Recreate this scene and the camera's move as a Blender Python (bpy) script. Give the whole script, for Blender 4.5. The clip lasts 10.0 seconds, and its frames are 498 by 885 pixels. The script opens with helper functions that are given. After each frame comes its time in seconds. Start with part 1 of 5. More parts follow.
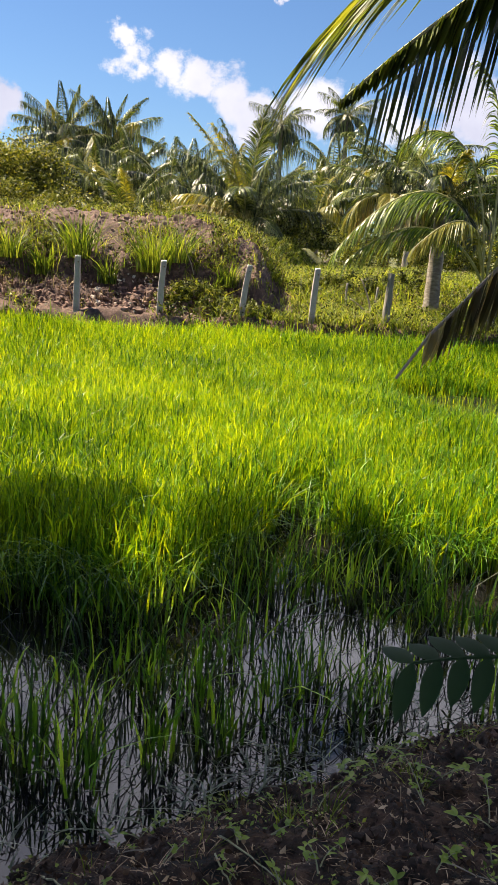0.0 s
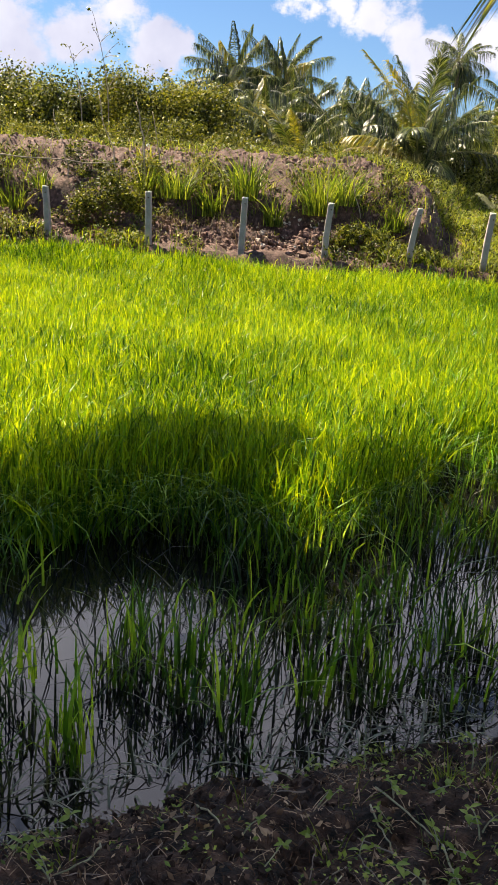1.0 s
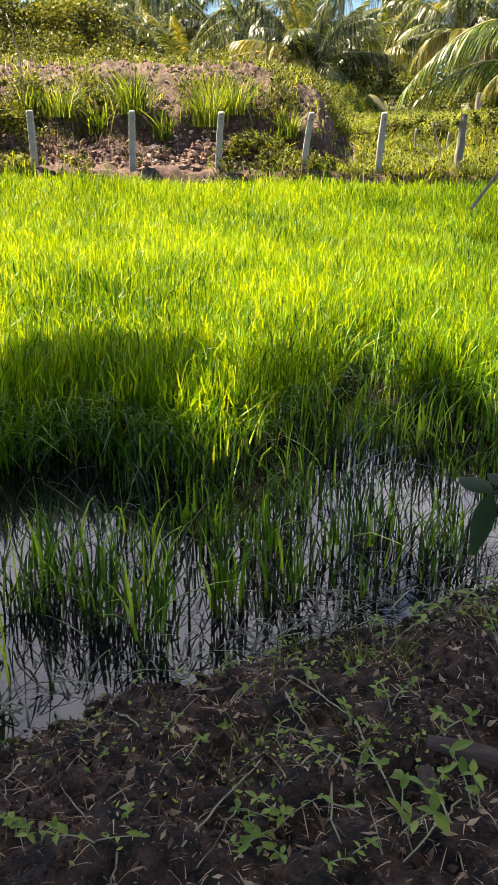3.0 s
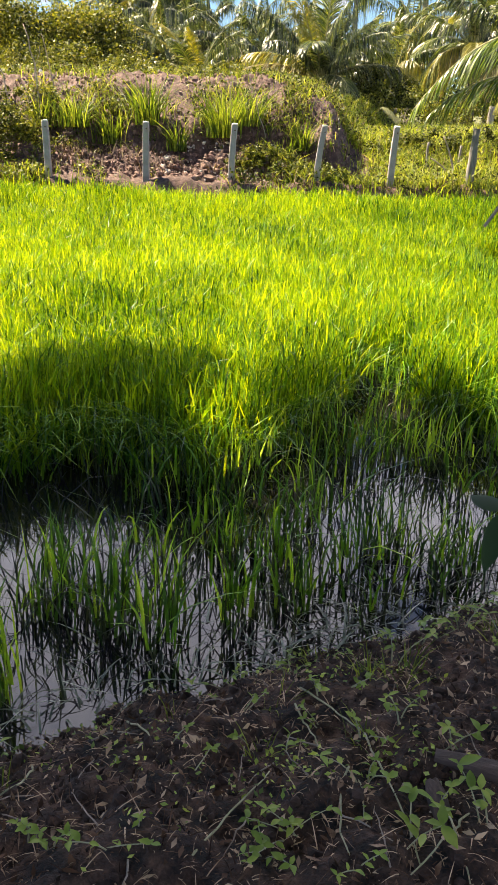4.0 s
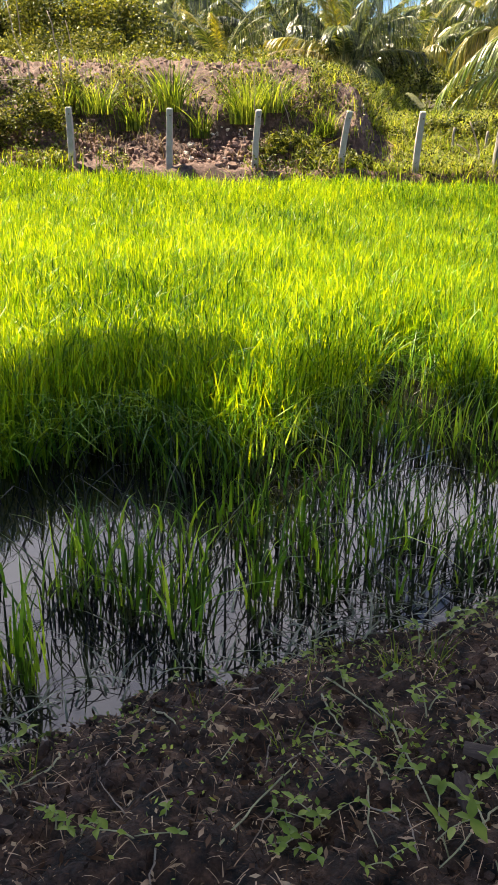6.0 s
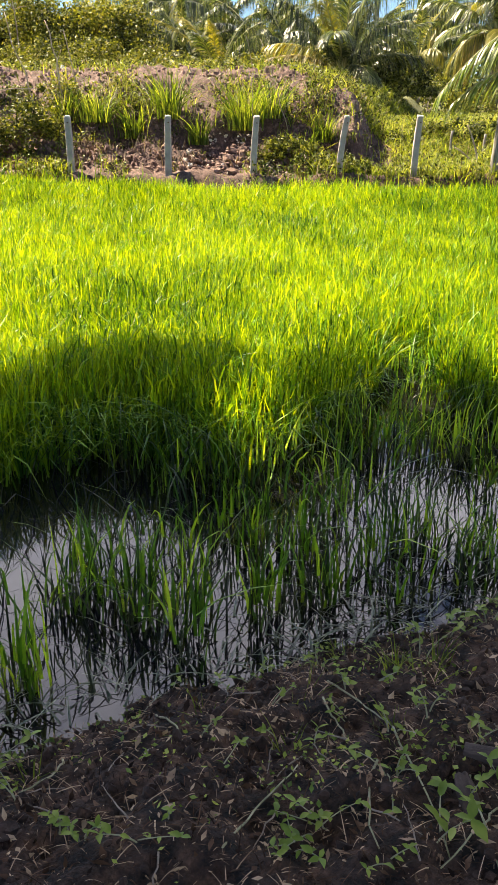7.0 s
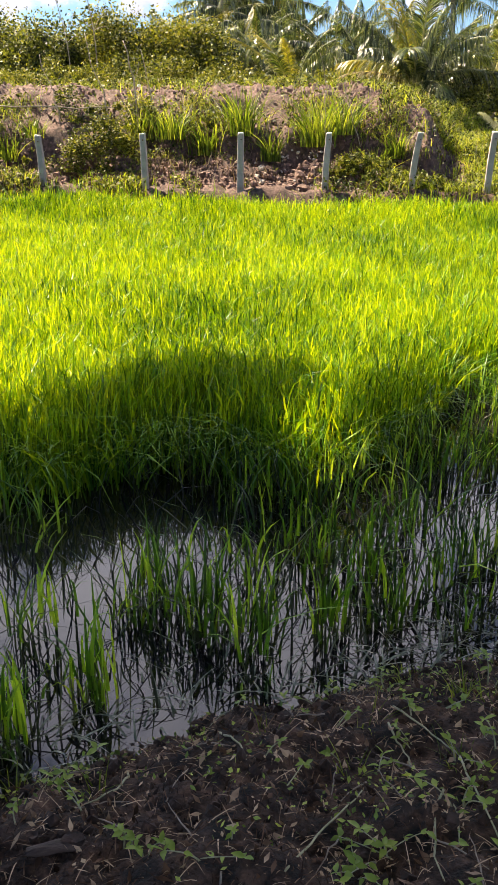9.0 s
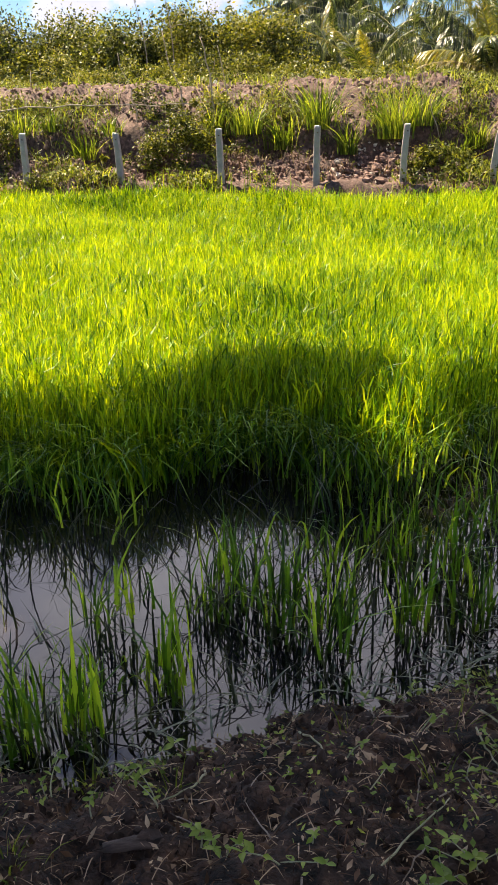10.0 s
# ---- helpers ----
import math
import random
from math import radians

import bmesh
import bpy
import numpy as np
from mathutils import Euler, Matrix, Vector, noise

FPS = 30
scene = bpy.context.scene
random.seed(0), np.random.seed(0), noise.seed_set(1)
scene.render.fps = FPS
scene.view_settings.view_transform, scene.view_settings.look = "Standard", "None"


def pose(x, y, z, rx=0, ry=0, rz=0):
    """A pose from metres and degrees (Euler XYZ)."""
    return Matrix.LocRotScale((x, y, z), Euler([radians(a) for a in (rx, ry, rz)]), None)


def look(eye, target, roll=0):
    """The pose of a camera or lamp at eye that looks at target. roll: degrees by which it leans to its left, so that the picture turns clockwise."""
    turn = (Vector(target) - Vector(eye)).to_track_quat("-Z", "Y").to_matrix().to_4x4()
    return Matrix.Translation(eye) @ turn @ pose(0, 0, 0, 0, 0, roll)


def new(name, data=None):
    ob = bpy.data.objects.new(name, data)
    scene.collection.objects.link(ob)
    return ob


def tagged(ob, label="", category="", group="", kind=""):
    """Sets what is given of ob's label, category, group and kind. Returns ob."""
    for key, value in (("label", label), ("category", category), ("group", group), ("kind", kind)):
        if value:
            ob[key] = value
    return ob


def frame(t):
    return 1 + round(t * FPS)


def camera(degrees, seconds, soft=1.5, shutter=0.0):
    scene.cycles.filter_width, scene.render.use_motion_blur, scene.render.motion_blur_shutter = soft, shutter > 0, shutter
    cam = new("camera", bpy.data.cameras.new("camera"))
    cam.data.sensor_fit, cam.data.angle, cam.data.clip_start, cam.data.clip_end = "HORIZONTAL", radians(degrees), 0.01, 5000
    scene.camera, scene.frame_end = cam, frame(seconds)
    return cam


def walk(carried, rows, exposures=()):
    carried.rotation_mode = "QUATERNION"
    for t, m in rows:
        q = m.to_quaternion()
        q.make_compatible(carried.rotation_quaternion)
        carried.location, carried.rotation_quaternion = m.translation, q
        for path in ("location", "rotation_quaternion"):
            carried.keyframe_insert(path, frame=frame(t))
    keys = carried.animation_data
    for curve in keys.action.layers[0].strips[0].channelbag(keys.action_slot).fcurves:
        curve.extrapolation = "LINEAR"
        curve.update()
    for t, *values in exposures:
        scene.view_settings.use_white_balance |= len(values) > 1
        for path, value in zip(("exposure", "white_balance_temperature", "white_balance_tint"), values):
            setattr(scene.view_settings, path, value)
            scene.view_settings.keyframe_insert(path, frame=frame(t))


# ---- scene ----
cam = camera(31.9, 10.0, soft=0.8)
PATH = [
    (0, (-0.045, -0.008, 1.526), (0.001, 1.945, 1.099), 3.7),
    (0.5, (-0.073, 0.053, 1.485), (-0.275, 1.992, 1.041), 2.1),
    (1, (-0.097, 0.073, 1.472), (-0.389, 1.97, 0.91), 4.1),
    (1.5, (-0.09, 0.071, 1.469), (-0.377, 1.961, 0.882), 3.6),
    (1.7, (-0.091, 0.066, 1.46), (-0.383, 1.962, 0.893), 3.2),
    (2, (-0.079, 0.083, 1.433), (-0.237, 1.956, 0.749), 3.2),
    (2.5, (-0.045, 0.073, 1.431), (-0.146, 1.931, 0.699), 1.3),
    (2.7, (-0.032, 0.096, 1.414), (-0.125, 1.957, 0.687), 1.0),
    (3.8, (-0.027, 0.071, 1.44), (-0.136, 1.938, 0.73), 1.1),
    (4, (-0.043, 0.07, 1.438), (-0.156, 1.939, 0.736), 1.6),
    (4.5, (-0.049, 0.07, 1.441), (-0.179, 1.94, 0.745), 1.3),
    (5, (-0.048, 0.075, 1.437), (-0.204, 1.944, 0.741), 0.6),
    (5.5, (-0.053, 0.073, 1.437), (-0.204, 1.942, 0.74), 0.7),
    (5.7, (-0.06, 0.077, 1.434), (-0.221, 1.934, 0.711), 1.3),
    (6.8, (-0.046, 0.088, 1.433), (-0.215, 1.942, 0.702), 0.9),
    (7, (-0.046, 0.07, 1.441), (-0.214, 1.929, 0.723), 0.5),
    (7.5, (-0.064, 0.076, 1.438), (-0.237, 1.93, 0.708), 1.8),
    (8, (-0.066, 0.074, 1.44), (-0.251, 1.924, 0.703), 2.0),
    (8.5, (-0.062, 0.085, 1.431), (-0.302, 1.926, 0.687), 0.9),
    (9, (-0.06, 0.066, 1.458), (-0.376, 1.916, 0.769), 0.2),
    (9.5, (-0.088, 0.086, 1.437), (-0.576, 1.915, 0.79), -1.2),
    (10, (-0.09, 0.116, 1.42), (-0.569, 1.93, 0.726), -1.2),
]
walk(cam, [(t, look(eye, target, roll)) for t, eye, target, roll in PATH], exposures=[(0, 1.85, 6450, 12), (1.5, 1.89, 6450, 12), (2.5, 2.36, 6600, 13), (8, 2.4, 6600, 13), (10, 2.16, 6650, 14)])

# ---- world and sun ----
SUN_LEFT, SUN_UP = 62.0, 52.0  # degrees left of +y, degrees above the horizon
TO_SUN = Vector((-math.sin(radians(SUN_LEFT)) * math.cos(radians(SUN_UP)), math.cos(radians(SUN_LEFT)) * math.cos(radians(SUN_UP)), math.sin(radians(SUN_UP))))
sun_data = bpy.data.lights.new("sun", "SUN")
sun_data.energy, sun_data.angle, sun_data.color = 5.0, radians(0.6), (1.0, 0.84, 0.58)
sun_ob = new("sun", sun_data)
sun_ob.matrix_world = look(TO_SUN * 40, (0, 0, 0))


def link(tree, a, b):
    tree.links.new(a, b)


def build_world():
    w = bpy.data.worlds.new("sky")
    scene.world = w
    w.use_nodes = True
    nt = w.node_tree
    nt.nodes.clear()
    out = nt.nodes.new("ShaderNodeOutputWorld")
    bg = nt.nodes.new("ShaderNodeBackground")
    sky = nt.nodes.new("ShaderNodeTexSky")
    sky.sky_type, sky.sun_disc = "NISHITA", False
    sky.sun_elevation, sky.sun_rotation = radians(SUN_UP), radians(-SUN_LEFT)
    sky.air_density, sky.dust_density, sky.ozone_density = 1.0, 0.2, 2.0
    tc = nt.nodes.new("ShaderNodeTexCoord")
    n1 = nt.nodes.new("ShaderNodeTexNoise")
    n1.inputs["Scale"].default_value, n1.inputs["Detail"].default_value, n1.inputs["Roughness"].default_value = 9.0, 10.0, 0.66
    mp = nt.nodes.new("ShaderNodeMapping")
    mp.inputs["Scale"].default_value, mp.inputs["Location"].default_value = (1.0, 1.0, 1.7), (1.9, 0.4, 0.3)
    link(nt, tc.outputs["Generated"], mp.inputs["Vector"])
    link(nt, mp.outputs["Vector"], n1.inputs["Vector"])
    # banks of cumulus: soft lumps round a few directions, ragged by the noise
    warp = nt.nodes.new("ShaderNodeTexNoise")
    warp.inputs["Scale"].default_value, warp.inputs["Detail"].default_value, warp.inputs["Roughness"].default_value = 16.0, 6.0, 0.6
    link(nt, tc.outputs["Generated"], warp.inputs["Vector"])
    shift = nt.nodes.new("ShaderNodeVectorMath")
    shift.operation = "MULTIPLY_ADD"
    shift.inputs[1].default_value, shift.inputs[2].default_value = (0.09, 0.09, 0.09), (-0.045, -0.045, -0.045)
    link(nt, warp.outputs["Color"], shift.inputs[0])
    moved = nt.nodes.new("ShaderNodeVectorMath")
    link(nt, tc.outputs["Generated"], moved.inputs[0])
    link(nt, shift.outputs["Vector"], moved.inputs[1])
    total = None
    for d, r in CLOUDS:
        dist = nt.nodes.new("ShaderNodeVectorMath")
        dist.operation = "DISTANCE"
        dist.inputs[1].default_value = Vector(d).normalized()
        link(nt, moved.outputs["Vector"], dist.inputs[0])
        m = nt.nodes.new("ShaderNodeMapRange")
        m.inputs["From Min"].default_value, m.inputs["From Max"].default_value = r * 1.35, 0.0
        link(nt, dist.outputs["Value"], m.inputs["Value"])
        if total is None:
            total = m.outputs["Result"]
        else:
            mx = nt.nodes.new("ShaderNodeMath")
            mx.operation = "MAXIMUM"
            link(nt, total, mx.inputs[0])
            link(nt, m.outputs["Result"], mx.inputs[1])
            total = mx.outputs[0]
    add = nt.nodes.new("ShaderNodeMath")
    add.operation = "MULTIPLY_ADD"
    add.inputs[1].default_value = 0.7
    link(nt, total, add.inputs[0])
    link(nt, n1.outputs["Fac"], add.inputs[2])
    ramp = nt.nodes.new("ShaderNodeMapRange")
    ramp.interpolation_type = "SMOOTHSTEP"
    ramp.inputs["From Min"].default_value, ramp.inputs["From Max"].default_value = 0.74, 0.97
    link(nt, add.outputs[0], ramp.inputs["Value"])
    n2 = nt.nodes.new("ShaderNodeTexNoise")
    n2.inputs["Scale"].default_value, n2.inputs["Detail"].default_value = 9.0, 5.0
    link(nt, tc.outputs["Generated"], n2.inputs["Vector"])
    cr = nt.nodes.new("ShaderNodeValToRGB")
    cr.color_ramp.elements[0].position, cr.color_ramp.elements[0].color = 0.35, (8.6, 8.8, 10.8, 1)
    cr.color_ramp.elements[1].position, cr.color_ramp.elements[1].color = 0.62, (12.6, 12.5, 13.6, 1)
    link(nt, n2.outputs["Fac"], cr.inputs["Fac"])
    mix = nt.nodes.new("ShaderNodeMix")
    mix.data_type = "RGBA"
    link(nt, ramp.outputs["Result"], mix.inputs["Factor"])
    deep = nt.nodes.new("ShaderNodeMix")
    deep.data_type, deep.blend_type = "RGBA", "MULTIPLY"
    deep.inputs["Factor"].default_value, deep.inputs["B"].default_value = 1.0, (1.2, 1.5, 1.85, 1)
    link(nt, sky.outputs["Color"], deep.inputs["A"])
    link(nt, deep.outputs["Result"], mix.inputs["A"])
    # clouds higher than the view are made brighter, to lighten the water's reflection
    sz = nt.nodes.new("ShaderNodeSeparateXYZ")
    link(nt, tc.outputs["Generated"], sz.inputs[0])
    hi = nt.nodes.new("ShaderNodeMapRange")
    hi.inputs["From Min"].default_value, hi.inputs["From Max"].default_value = 0.26, 0.42
    hi.inputs["To Min"].default_value, hi.inputs["To Max"].default_value = 1.15, 2.45
    link(nt, sz.outputs["Z"], hi.inputs["Value"])
    lit = nt.nodes.new("ShaderNodeVectorMath")
    lit.operation = "SCALE"
    link(nt, cr.outputs["Color"], lit.inputs[0])
    link(nt, hi.outputs["Result"], lit.inputs["Scale"])
    link(nt, lit.outputs["Vector"], mix.inputs["B"])
    link(nt, mix.outputs["Result"], bg.inputs["Color"])
    bg.inputs["Strength"].default_value = 0.0195
    link(nt, bg.outputs["Background"], out.inputs["Surface"])


# direction and angular size of each bank of cloud
CLOUDS = [((-0.143, 1, 0.214), 0.018), ((-0.128, 1, 0.201), 0.026), ((-0.088, 1, 0.196), 0.03), ((-0.057, 1, 0.181), 0.034), ((-0.026, 1, 0.165), 0.038), ((0.006, 1, 0.147), 0.042),
          ((0.073, 1, 0.152), 0.04), ((0.159, 1, 0.152), 0.04), ((0.243, 1, 0.174), 0.057), ((0.025, 1, 0.262), 0.016), ((-0.377, 1, 0.228), 0.042), ((-0.339, 1, 0.182), 0.05),
          ((-0.372, 1, 0.152), 0.048), ((-0.294, 1, 0.151), 0.038), ((-0.265, 1, 0.142), 0.024), ((-0.46, 1, 0.14), 0.06), ((-0.75, 1, 0.7), 0.34), ((-0.05, 1, 0.66), 0.28), ((-0.35, 1, 0.72), 0.26),
          ((0.42, 1, 0.66), 0.3), ((0.17, 1, 0.47), 0.12), ((-0.2, 1, 0.95), 0.4), ((-1, 0.6, 0.7), 0.3), ((1, 0.2, 0.6), 0.4), ((0.2, -1, 0.5), 0.5)]
build_world()


# ---- materials ----
def material(name):
    m = bpy.data.materials.new(name)
    m.use_nodes = True
    nt = m.node_tree
    nt.nodes.clear()
    return m, nt, nt.nodes.new("ShaderNodeOutputMaterial")


def ramp_node(nt, fac, stops):
    cr = nt.nodes.new("ShaderNodeValToRGB")
    els = cr.color_ramp.elements
    while len(els) < len(stops):
        els.new(0.5)
    for el, (p, c) in zip(els, stops):
        el.position, el.color = p, (*c, 1)
    link(nt, fac, cr.inputs["Fac"])
    return cr.outputs["Color"]


def noise_node(nt, scale, detail=4.0, rough=0.55, vec=None, stretch=None):
    n = nt.nodes.new("ShaderNodeTexNoise")
    n.inputs["Scale"].default_value, n.inputs["Detail"].default_value, n.inputs["Roughness"].default_value = scale, detail, rough
    if vec is None:
        vec = nt.nodes.new("ShaderNodeTexCoord").outputs["Object"]
    if stretch:
        mp = nt.nodes.new("ShaderNodeMapping")
        mp.inputs["Scale"].default_value = stretch
        link(nt, vec, mp.inputs["Vector"])
        vec = mp.outputs["Vector"]
    link(nt, vec, n.inputs["Vector"])
    return n.outputs["Fac"]


def mix_rgb(nt, fac, a, b, blend="MIX"):
    mx = nt.nodes.new("ShaderNodeMix")
    mx.data_type, mx.blend_type = "RGBA", blend
    for sock, v in (("Factor", fac), ("A", a), ("B", b)):
        if isinstance(v, (int, float)):
            mx.inputs[sock].default_value = v
        elif isinstance(v, tuple):
            mx.inputs[sock].default_value = (*v, 1)
        else:
            link(nt, v, mx.inputs[sock])
    return mx.outputs["Result"]


def bump_node(nt, height, strength, distance):
    b = nt.nodes.new("ShaderNodeBump")
    b.inputs["Strength"].default_value, b.inputs["Distance"].default_value = strength, distance
    link(nt, height, b.inputs["Height"])
    return b.outputs["Normal"]


def leaf_material(name, stops, through_col=1.6, thin=0.45, rough=0.45, patch=0.6, shine=0.4, tint=(1.12, 1.0, 0.4)):
    """Leaves: each its own tint from the ramp, drifting in patches, and light that shines through."""
    m, nt, out = material(name)
    geo = nt.nodes.new("ShaderNodeNewGeometry")
    pn = noise_node(nt, patch, 3.0, vec=geo.outputs["Position"])
    ma = nt.nodes.new("ShaderNodeMath")
    ma.operation = "MULTIPLY_ADD"
    ma.inputs[1].default_value = 0.8
    link(nt, geo.outputs["Random Per Island"], ma.inputs[0])
    mb = nt.nodes.new("ShaderNodeMath")
    mb.operation = "MULTIPLY_ADD"
    mb.inputs[1].default_value, mb.inputs[2].default_value = 1.1, -0.48
    link(nt, pn, mb.inputs[0])
    link(nt, mb.outputs[0], ma.inputs[2])
    col = ramp_node(nt, ma.outputs[0], stops)
    p = nt.nodes.new("ShaderNodeBsdfPrincipled")
    link(nt, col, p.inputs["Base Color"])
    p.inputs["Roughness"].default_value = rough
    p.inputs["Specular IOR Level"].default_value = shine
    tr = nt.nodes.new("ShaderNodeBsdfTranslucent")
    link(nt, mix_rgb(nt, 1.0, col, (through_col * tint[0], through_col * tint[1], through_col * tint[2]), "MULTIPLY"), tr.inputs["Color"])
    mx = nt.nodes.new("ShaderNodeMixShader")
    mx.inputs[0].default_value = thin
    link(nt, p.outputs[0], mx.inputs[1])
    link(nt, tr.outputs[0], mx.inputs[2])
    link(nt, mx.outputs[0], out.inputs["Surface"])
    return m


def plain_material(name, stops, scale, rough=0.85, bump=0.4, bump_scale=None, dist=0.01, stretch=None, random_tint=0.0):
    m, nt, out = material(name)
    tc = nt.nodes.new("ShaderNodeTexCoord")
    f = noise_node(nt, scale, 6.0, 0.6, tc.outputs["Object"], stretch)
    if random_tint:
        oi = nt.nodes.new("ShaderNodeObjectInfo")
        ma = nt.nodes.new("ShaderNodeMath")
        ma.operation = "MULTIPLY_ADD"
        ma.inputs[1].default_value = random_tint
        link(nt, oi.outputs["Random"], ma.inputs[0])
        link(nt, f, ma.inputs[2])
        f = ma.outputs[0]
    p = nt.nodes.new("ShaderNodeBsdfPrincipled")
    link(nt, ramp_node(nt, f, stops), p.inputs["Base Color"])
    p.inputs["Roughness"].default_value = rough
    h = noise_node(nt, bump_scale or scale * 4, 5.0, 0.6, tc.outputs["Object"], stretch)
    link(nt, bump_node(nt, h, bump, dist), p.inputs["Normal"])
    link(nt, p.outputs[0], out.inputs["Surface"])
    return m


def ground_material():
    """Dark humus on the near bank, red-brown dug soil on the mound, duller turf soil beyond."""
    m, nt, out = material("earth")
    geo = nt.nodes.new("ShaderNodeNewGeometry")
    pos = geo.outputs["Position"]
    sep = nt.nodes.new("ShaderNodeSeparateXYZ")
    link(nt, pos, sep.inputs[0])
    big, fine, grit = noise_node(nt, 1.3, 5.0, 0.6, pos), noise_node(nt, 14.0, 8.0, 0.7, pos), noise_node(nt, 70.0, 4.0, 0.6, pos)
    humus = ramp_node(nt, fine, [(0.4, (0.004, 0.0025, 0.0018)), (0.53, (0.048, 0.025, 0.015)), (0.74, (0.17, 0.095, 0.06))])
    dug = ramp_node(nt, fine, [(0.3, (0.012, 0.007, 0.0055)), (0.5, (0.072, 0.041, 0.034)), (0.74, (0.22, 0.135, 0.115))])
    pale = mix_rgb(nt, ramp_node(nt, big, [(0.5, (0, 0, 0)), (0.75, (0.5, 0.5, 0.5))]), dug, (0.15, 0.09, 0.08))
    mr = nt.nodes.new("ShaderNodeMapRange")
    mr.inputs["From Min"].default_value, mr.inputs["From Max"].default_value = 5.0, 9.0
    link(nt, sep.outputs["Y"], mr.inputs["Value"])
    col = mix_rgb(nt, mr.outputs["Result"], humus, pale)
    fa = nt.nodes.new("ShaderNodeMapRange")
    fa.inputs["From Min"].default_value, fa.inputs["From Max"].default_value = 16.0, 19.0
    link(nt, sep.outputs["Y"], fa.inputs["Value"])
    turf = ramp_node(nt, fine, [(0.3, (0.05, 0.06, 0.02)), (0.7, (0.13, 0.14, 0.045))])
    col = mix_rgb(nt, fa.outputs["Result"], col, turf)
    p = nt.nodes.new("ShaderNodeBsdfPrincipled")
    link(nt, col, p.inputs["Base Color"])
    p.inputs["Roughness"].default_value = 0.9
    hs = nt.nodes.new("ShaderNodeMath")
    hs.operation = "ADD"
    link(nt, fine, hs.inputs[0])
    link(nt, grit, hs.inputs[1])
    link(nt, bump_node(nt, hs.outputs[0], 0.8, 0.02), p.inputs["Normal"])
    link(nt, p.outputs[0], out.inputs["Surface"])
    return m


def water_material():
    m, nt, out = material("muddy_water")
    geo = nt.nodes.new("ShaderNodeNewGeometry")
    p = nt.nodes.new("ShaderNodeBsdfPrincipled")
    silt = noise_node(nt, 3.0, 4.0, 0.6, geo.outputs["Position"])
    link(nt, ramp_node(nt, silt, [(0.3, (0.010, 0.009, 0.011)), (0.7, (0.02, 0.018, 0.02))]), p.inputs["Base Color"])
    p.inputs["Roughness"].default_value, p.inputs["IOR"].default_value = 0.02, 1.45
    rip = noise_node(nt, 5.0, 2.0, 0.5, geo.outputs["Position"])
    link(nt, bump_node(nt, rip, 0.05, 0.02), p.inputs["Normal"])
    link(nt, p.outputs[0], out.inputs["Surface"])
    return m


M_EARTH, M_WATER = ground_material(), water_material()
M_RICE = leaf_material("rice_leaf", [(0.05, (0.004, 0.034, 0.002)), (0.42, (0.05, 0.18, 0.004)), (0.85, (0.165, 0.375, 0.01))], 1.75, 0.42, 0.45, 0.9, 0.35, (2.4, 1.1, 0.2))
M_SEEDLING = leaf_material("rice_leaf_young", [(0.1, (0.01, 0.035, 0.003)), (0.5, (0.075, 0.185, 0.01)), (0.9, (0.42, 0.58, 0.045))], 1.7, 0.4, 0.4, 1.5, 0.4)
# wet stems; the shade low among the stalks is put into this dark colour
M_SHEATH_SHADED = leaf_material("rice_sheath_wet_shaded", [(0.1, (0.008, 0.012, 0.004)), (0.5, (0.022, 0.032, 0.009)), (0.9, (0.07, 0.085, 0.025))], 1.3, 0.12, 0.5, 1.5, 0.3)
# the sky's sheen on the floating leaves is put into this grey-green
M_FALLEN = leaf_material("rice_leaf_fallen", [(0.1, (0.06, 0.08, 0.05)), (0.5, (0.17, 0.2, 0.13)), (0.9, (0.34, 0.36, 0.27))], 1.2, 0.2, 0.4, 1.5, 0.5)
M_PALM = leaf_material("palm_leaf", [(0.15, (0.008, 0.016, 0.004)), (0.5, (0.045, 0.07, 0.014)), (0.95, (0.24, 0.28, 0.085))], 1.7, 0.32, 0.33, 0.7, 0.55)
M_PALM_YELLOW = leaf_material("palm_leaf_yellowing", [(0.1, (0.09, 0.11, 0.015)), (0.5, (0.2, 0.2, 0.025)), (0.9, (0.36, 0.31, 0.06))], 1.4, 0.4, 0.4, 0.5, 0.5)
M_PALM_YOUNG = leaf_material("palm_leaf_young", [(0.1, (0.016, 0.036, 0.004)), (0.5, (0.07, 0.12, 0.012)), (0.9, (0.2, 0.26, 0.05))], 1.8, 0.4, 0.35, 0.9, 0.5)
# near palm: shade and sun on its fronds are put into two leaf colours
M_PALM_SHADED = leaf_material("palm_leaf_shaded", [(0.1, (0.02, 0.032, 0.008)), (0.5, (0.05, 0.075, 0.015)), (0.9, (0.13, 0.16, 0.025))], 1.5, 0.3, 0.55, 2.0, 0.15)
M_PALM_SUNLIT = leaf_material("palm_leaf_sunlit", [(0.1, (0.045, 0.065, 0.01)), (0.5, (0.1, 0.135, 0.018)), (0.9, (0.2, 0.22, 0.035))], 1.5, 0.4, 0.35, 2.0, 0.5)
M_PALM_DRY = leaf_material("palm_leaf_withered", [(0.1, (0.06, 0.055, 0.035)), (0.5, (0.22, 0.2, 0.125)), (0.9, (0.5, 0.46, 0.31))], 1.8, 0.5, 0.6, 2.0, 0.3)
M_BUSH = leaf_material("bush_leaf", [(0.15, (0.01, 0.016, 0.003)), (0.5, (0.066, 0.088, 0.014)), (0.9, (0.19, 0.21, 0.042))], 1.6, 0.3, 0.5, 0.9, 0.25)
M_BUSH_YELLOW = leaf_material("bush_leaf_yellow", [(0.1, (0.018, 0.028, 0.005)), (0.5, (0.105, 0.125, 0.016)), (0.9, (0.24, 0.245, 0.04))], 1.6, 0.3, 0.5, 0.9, 0.25)
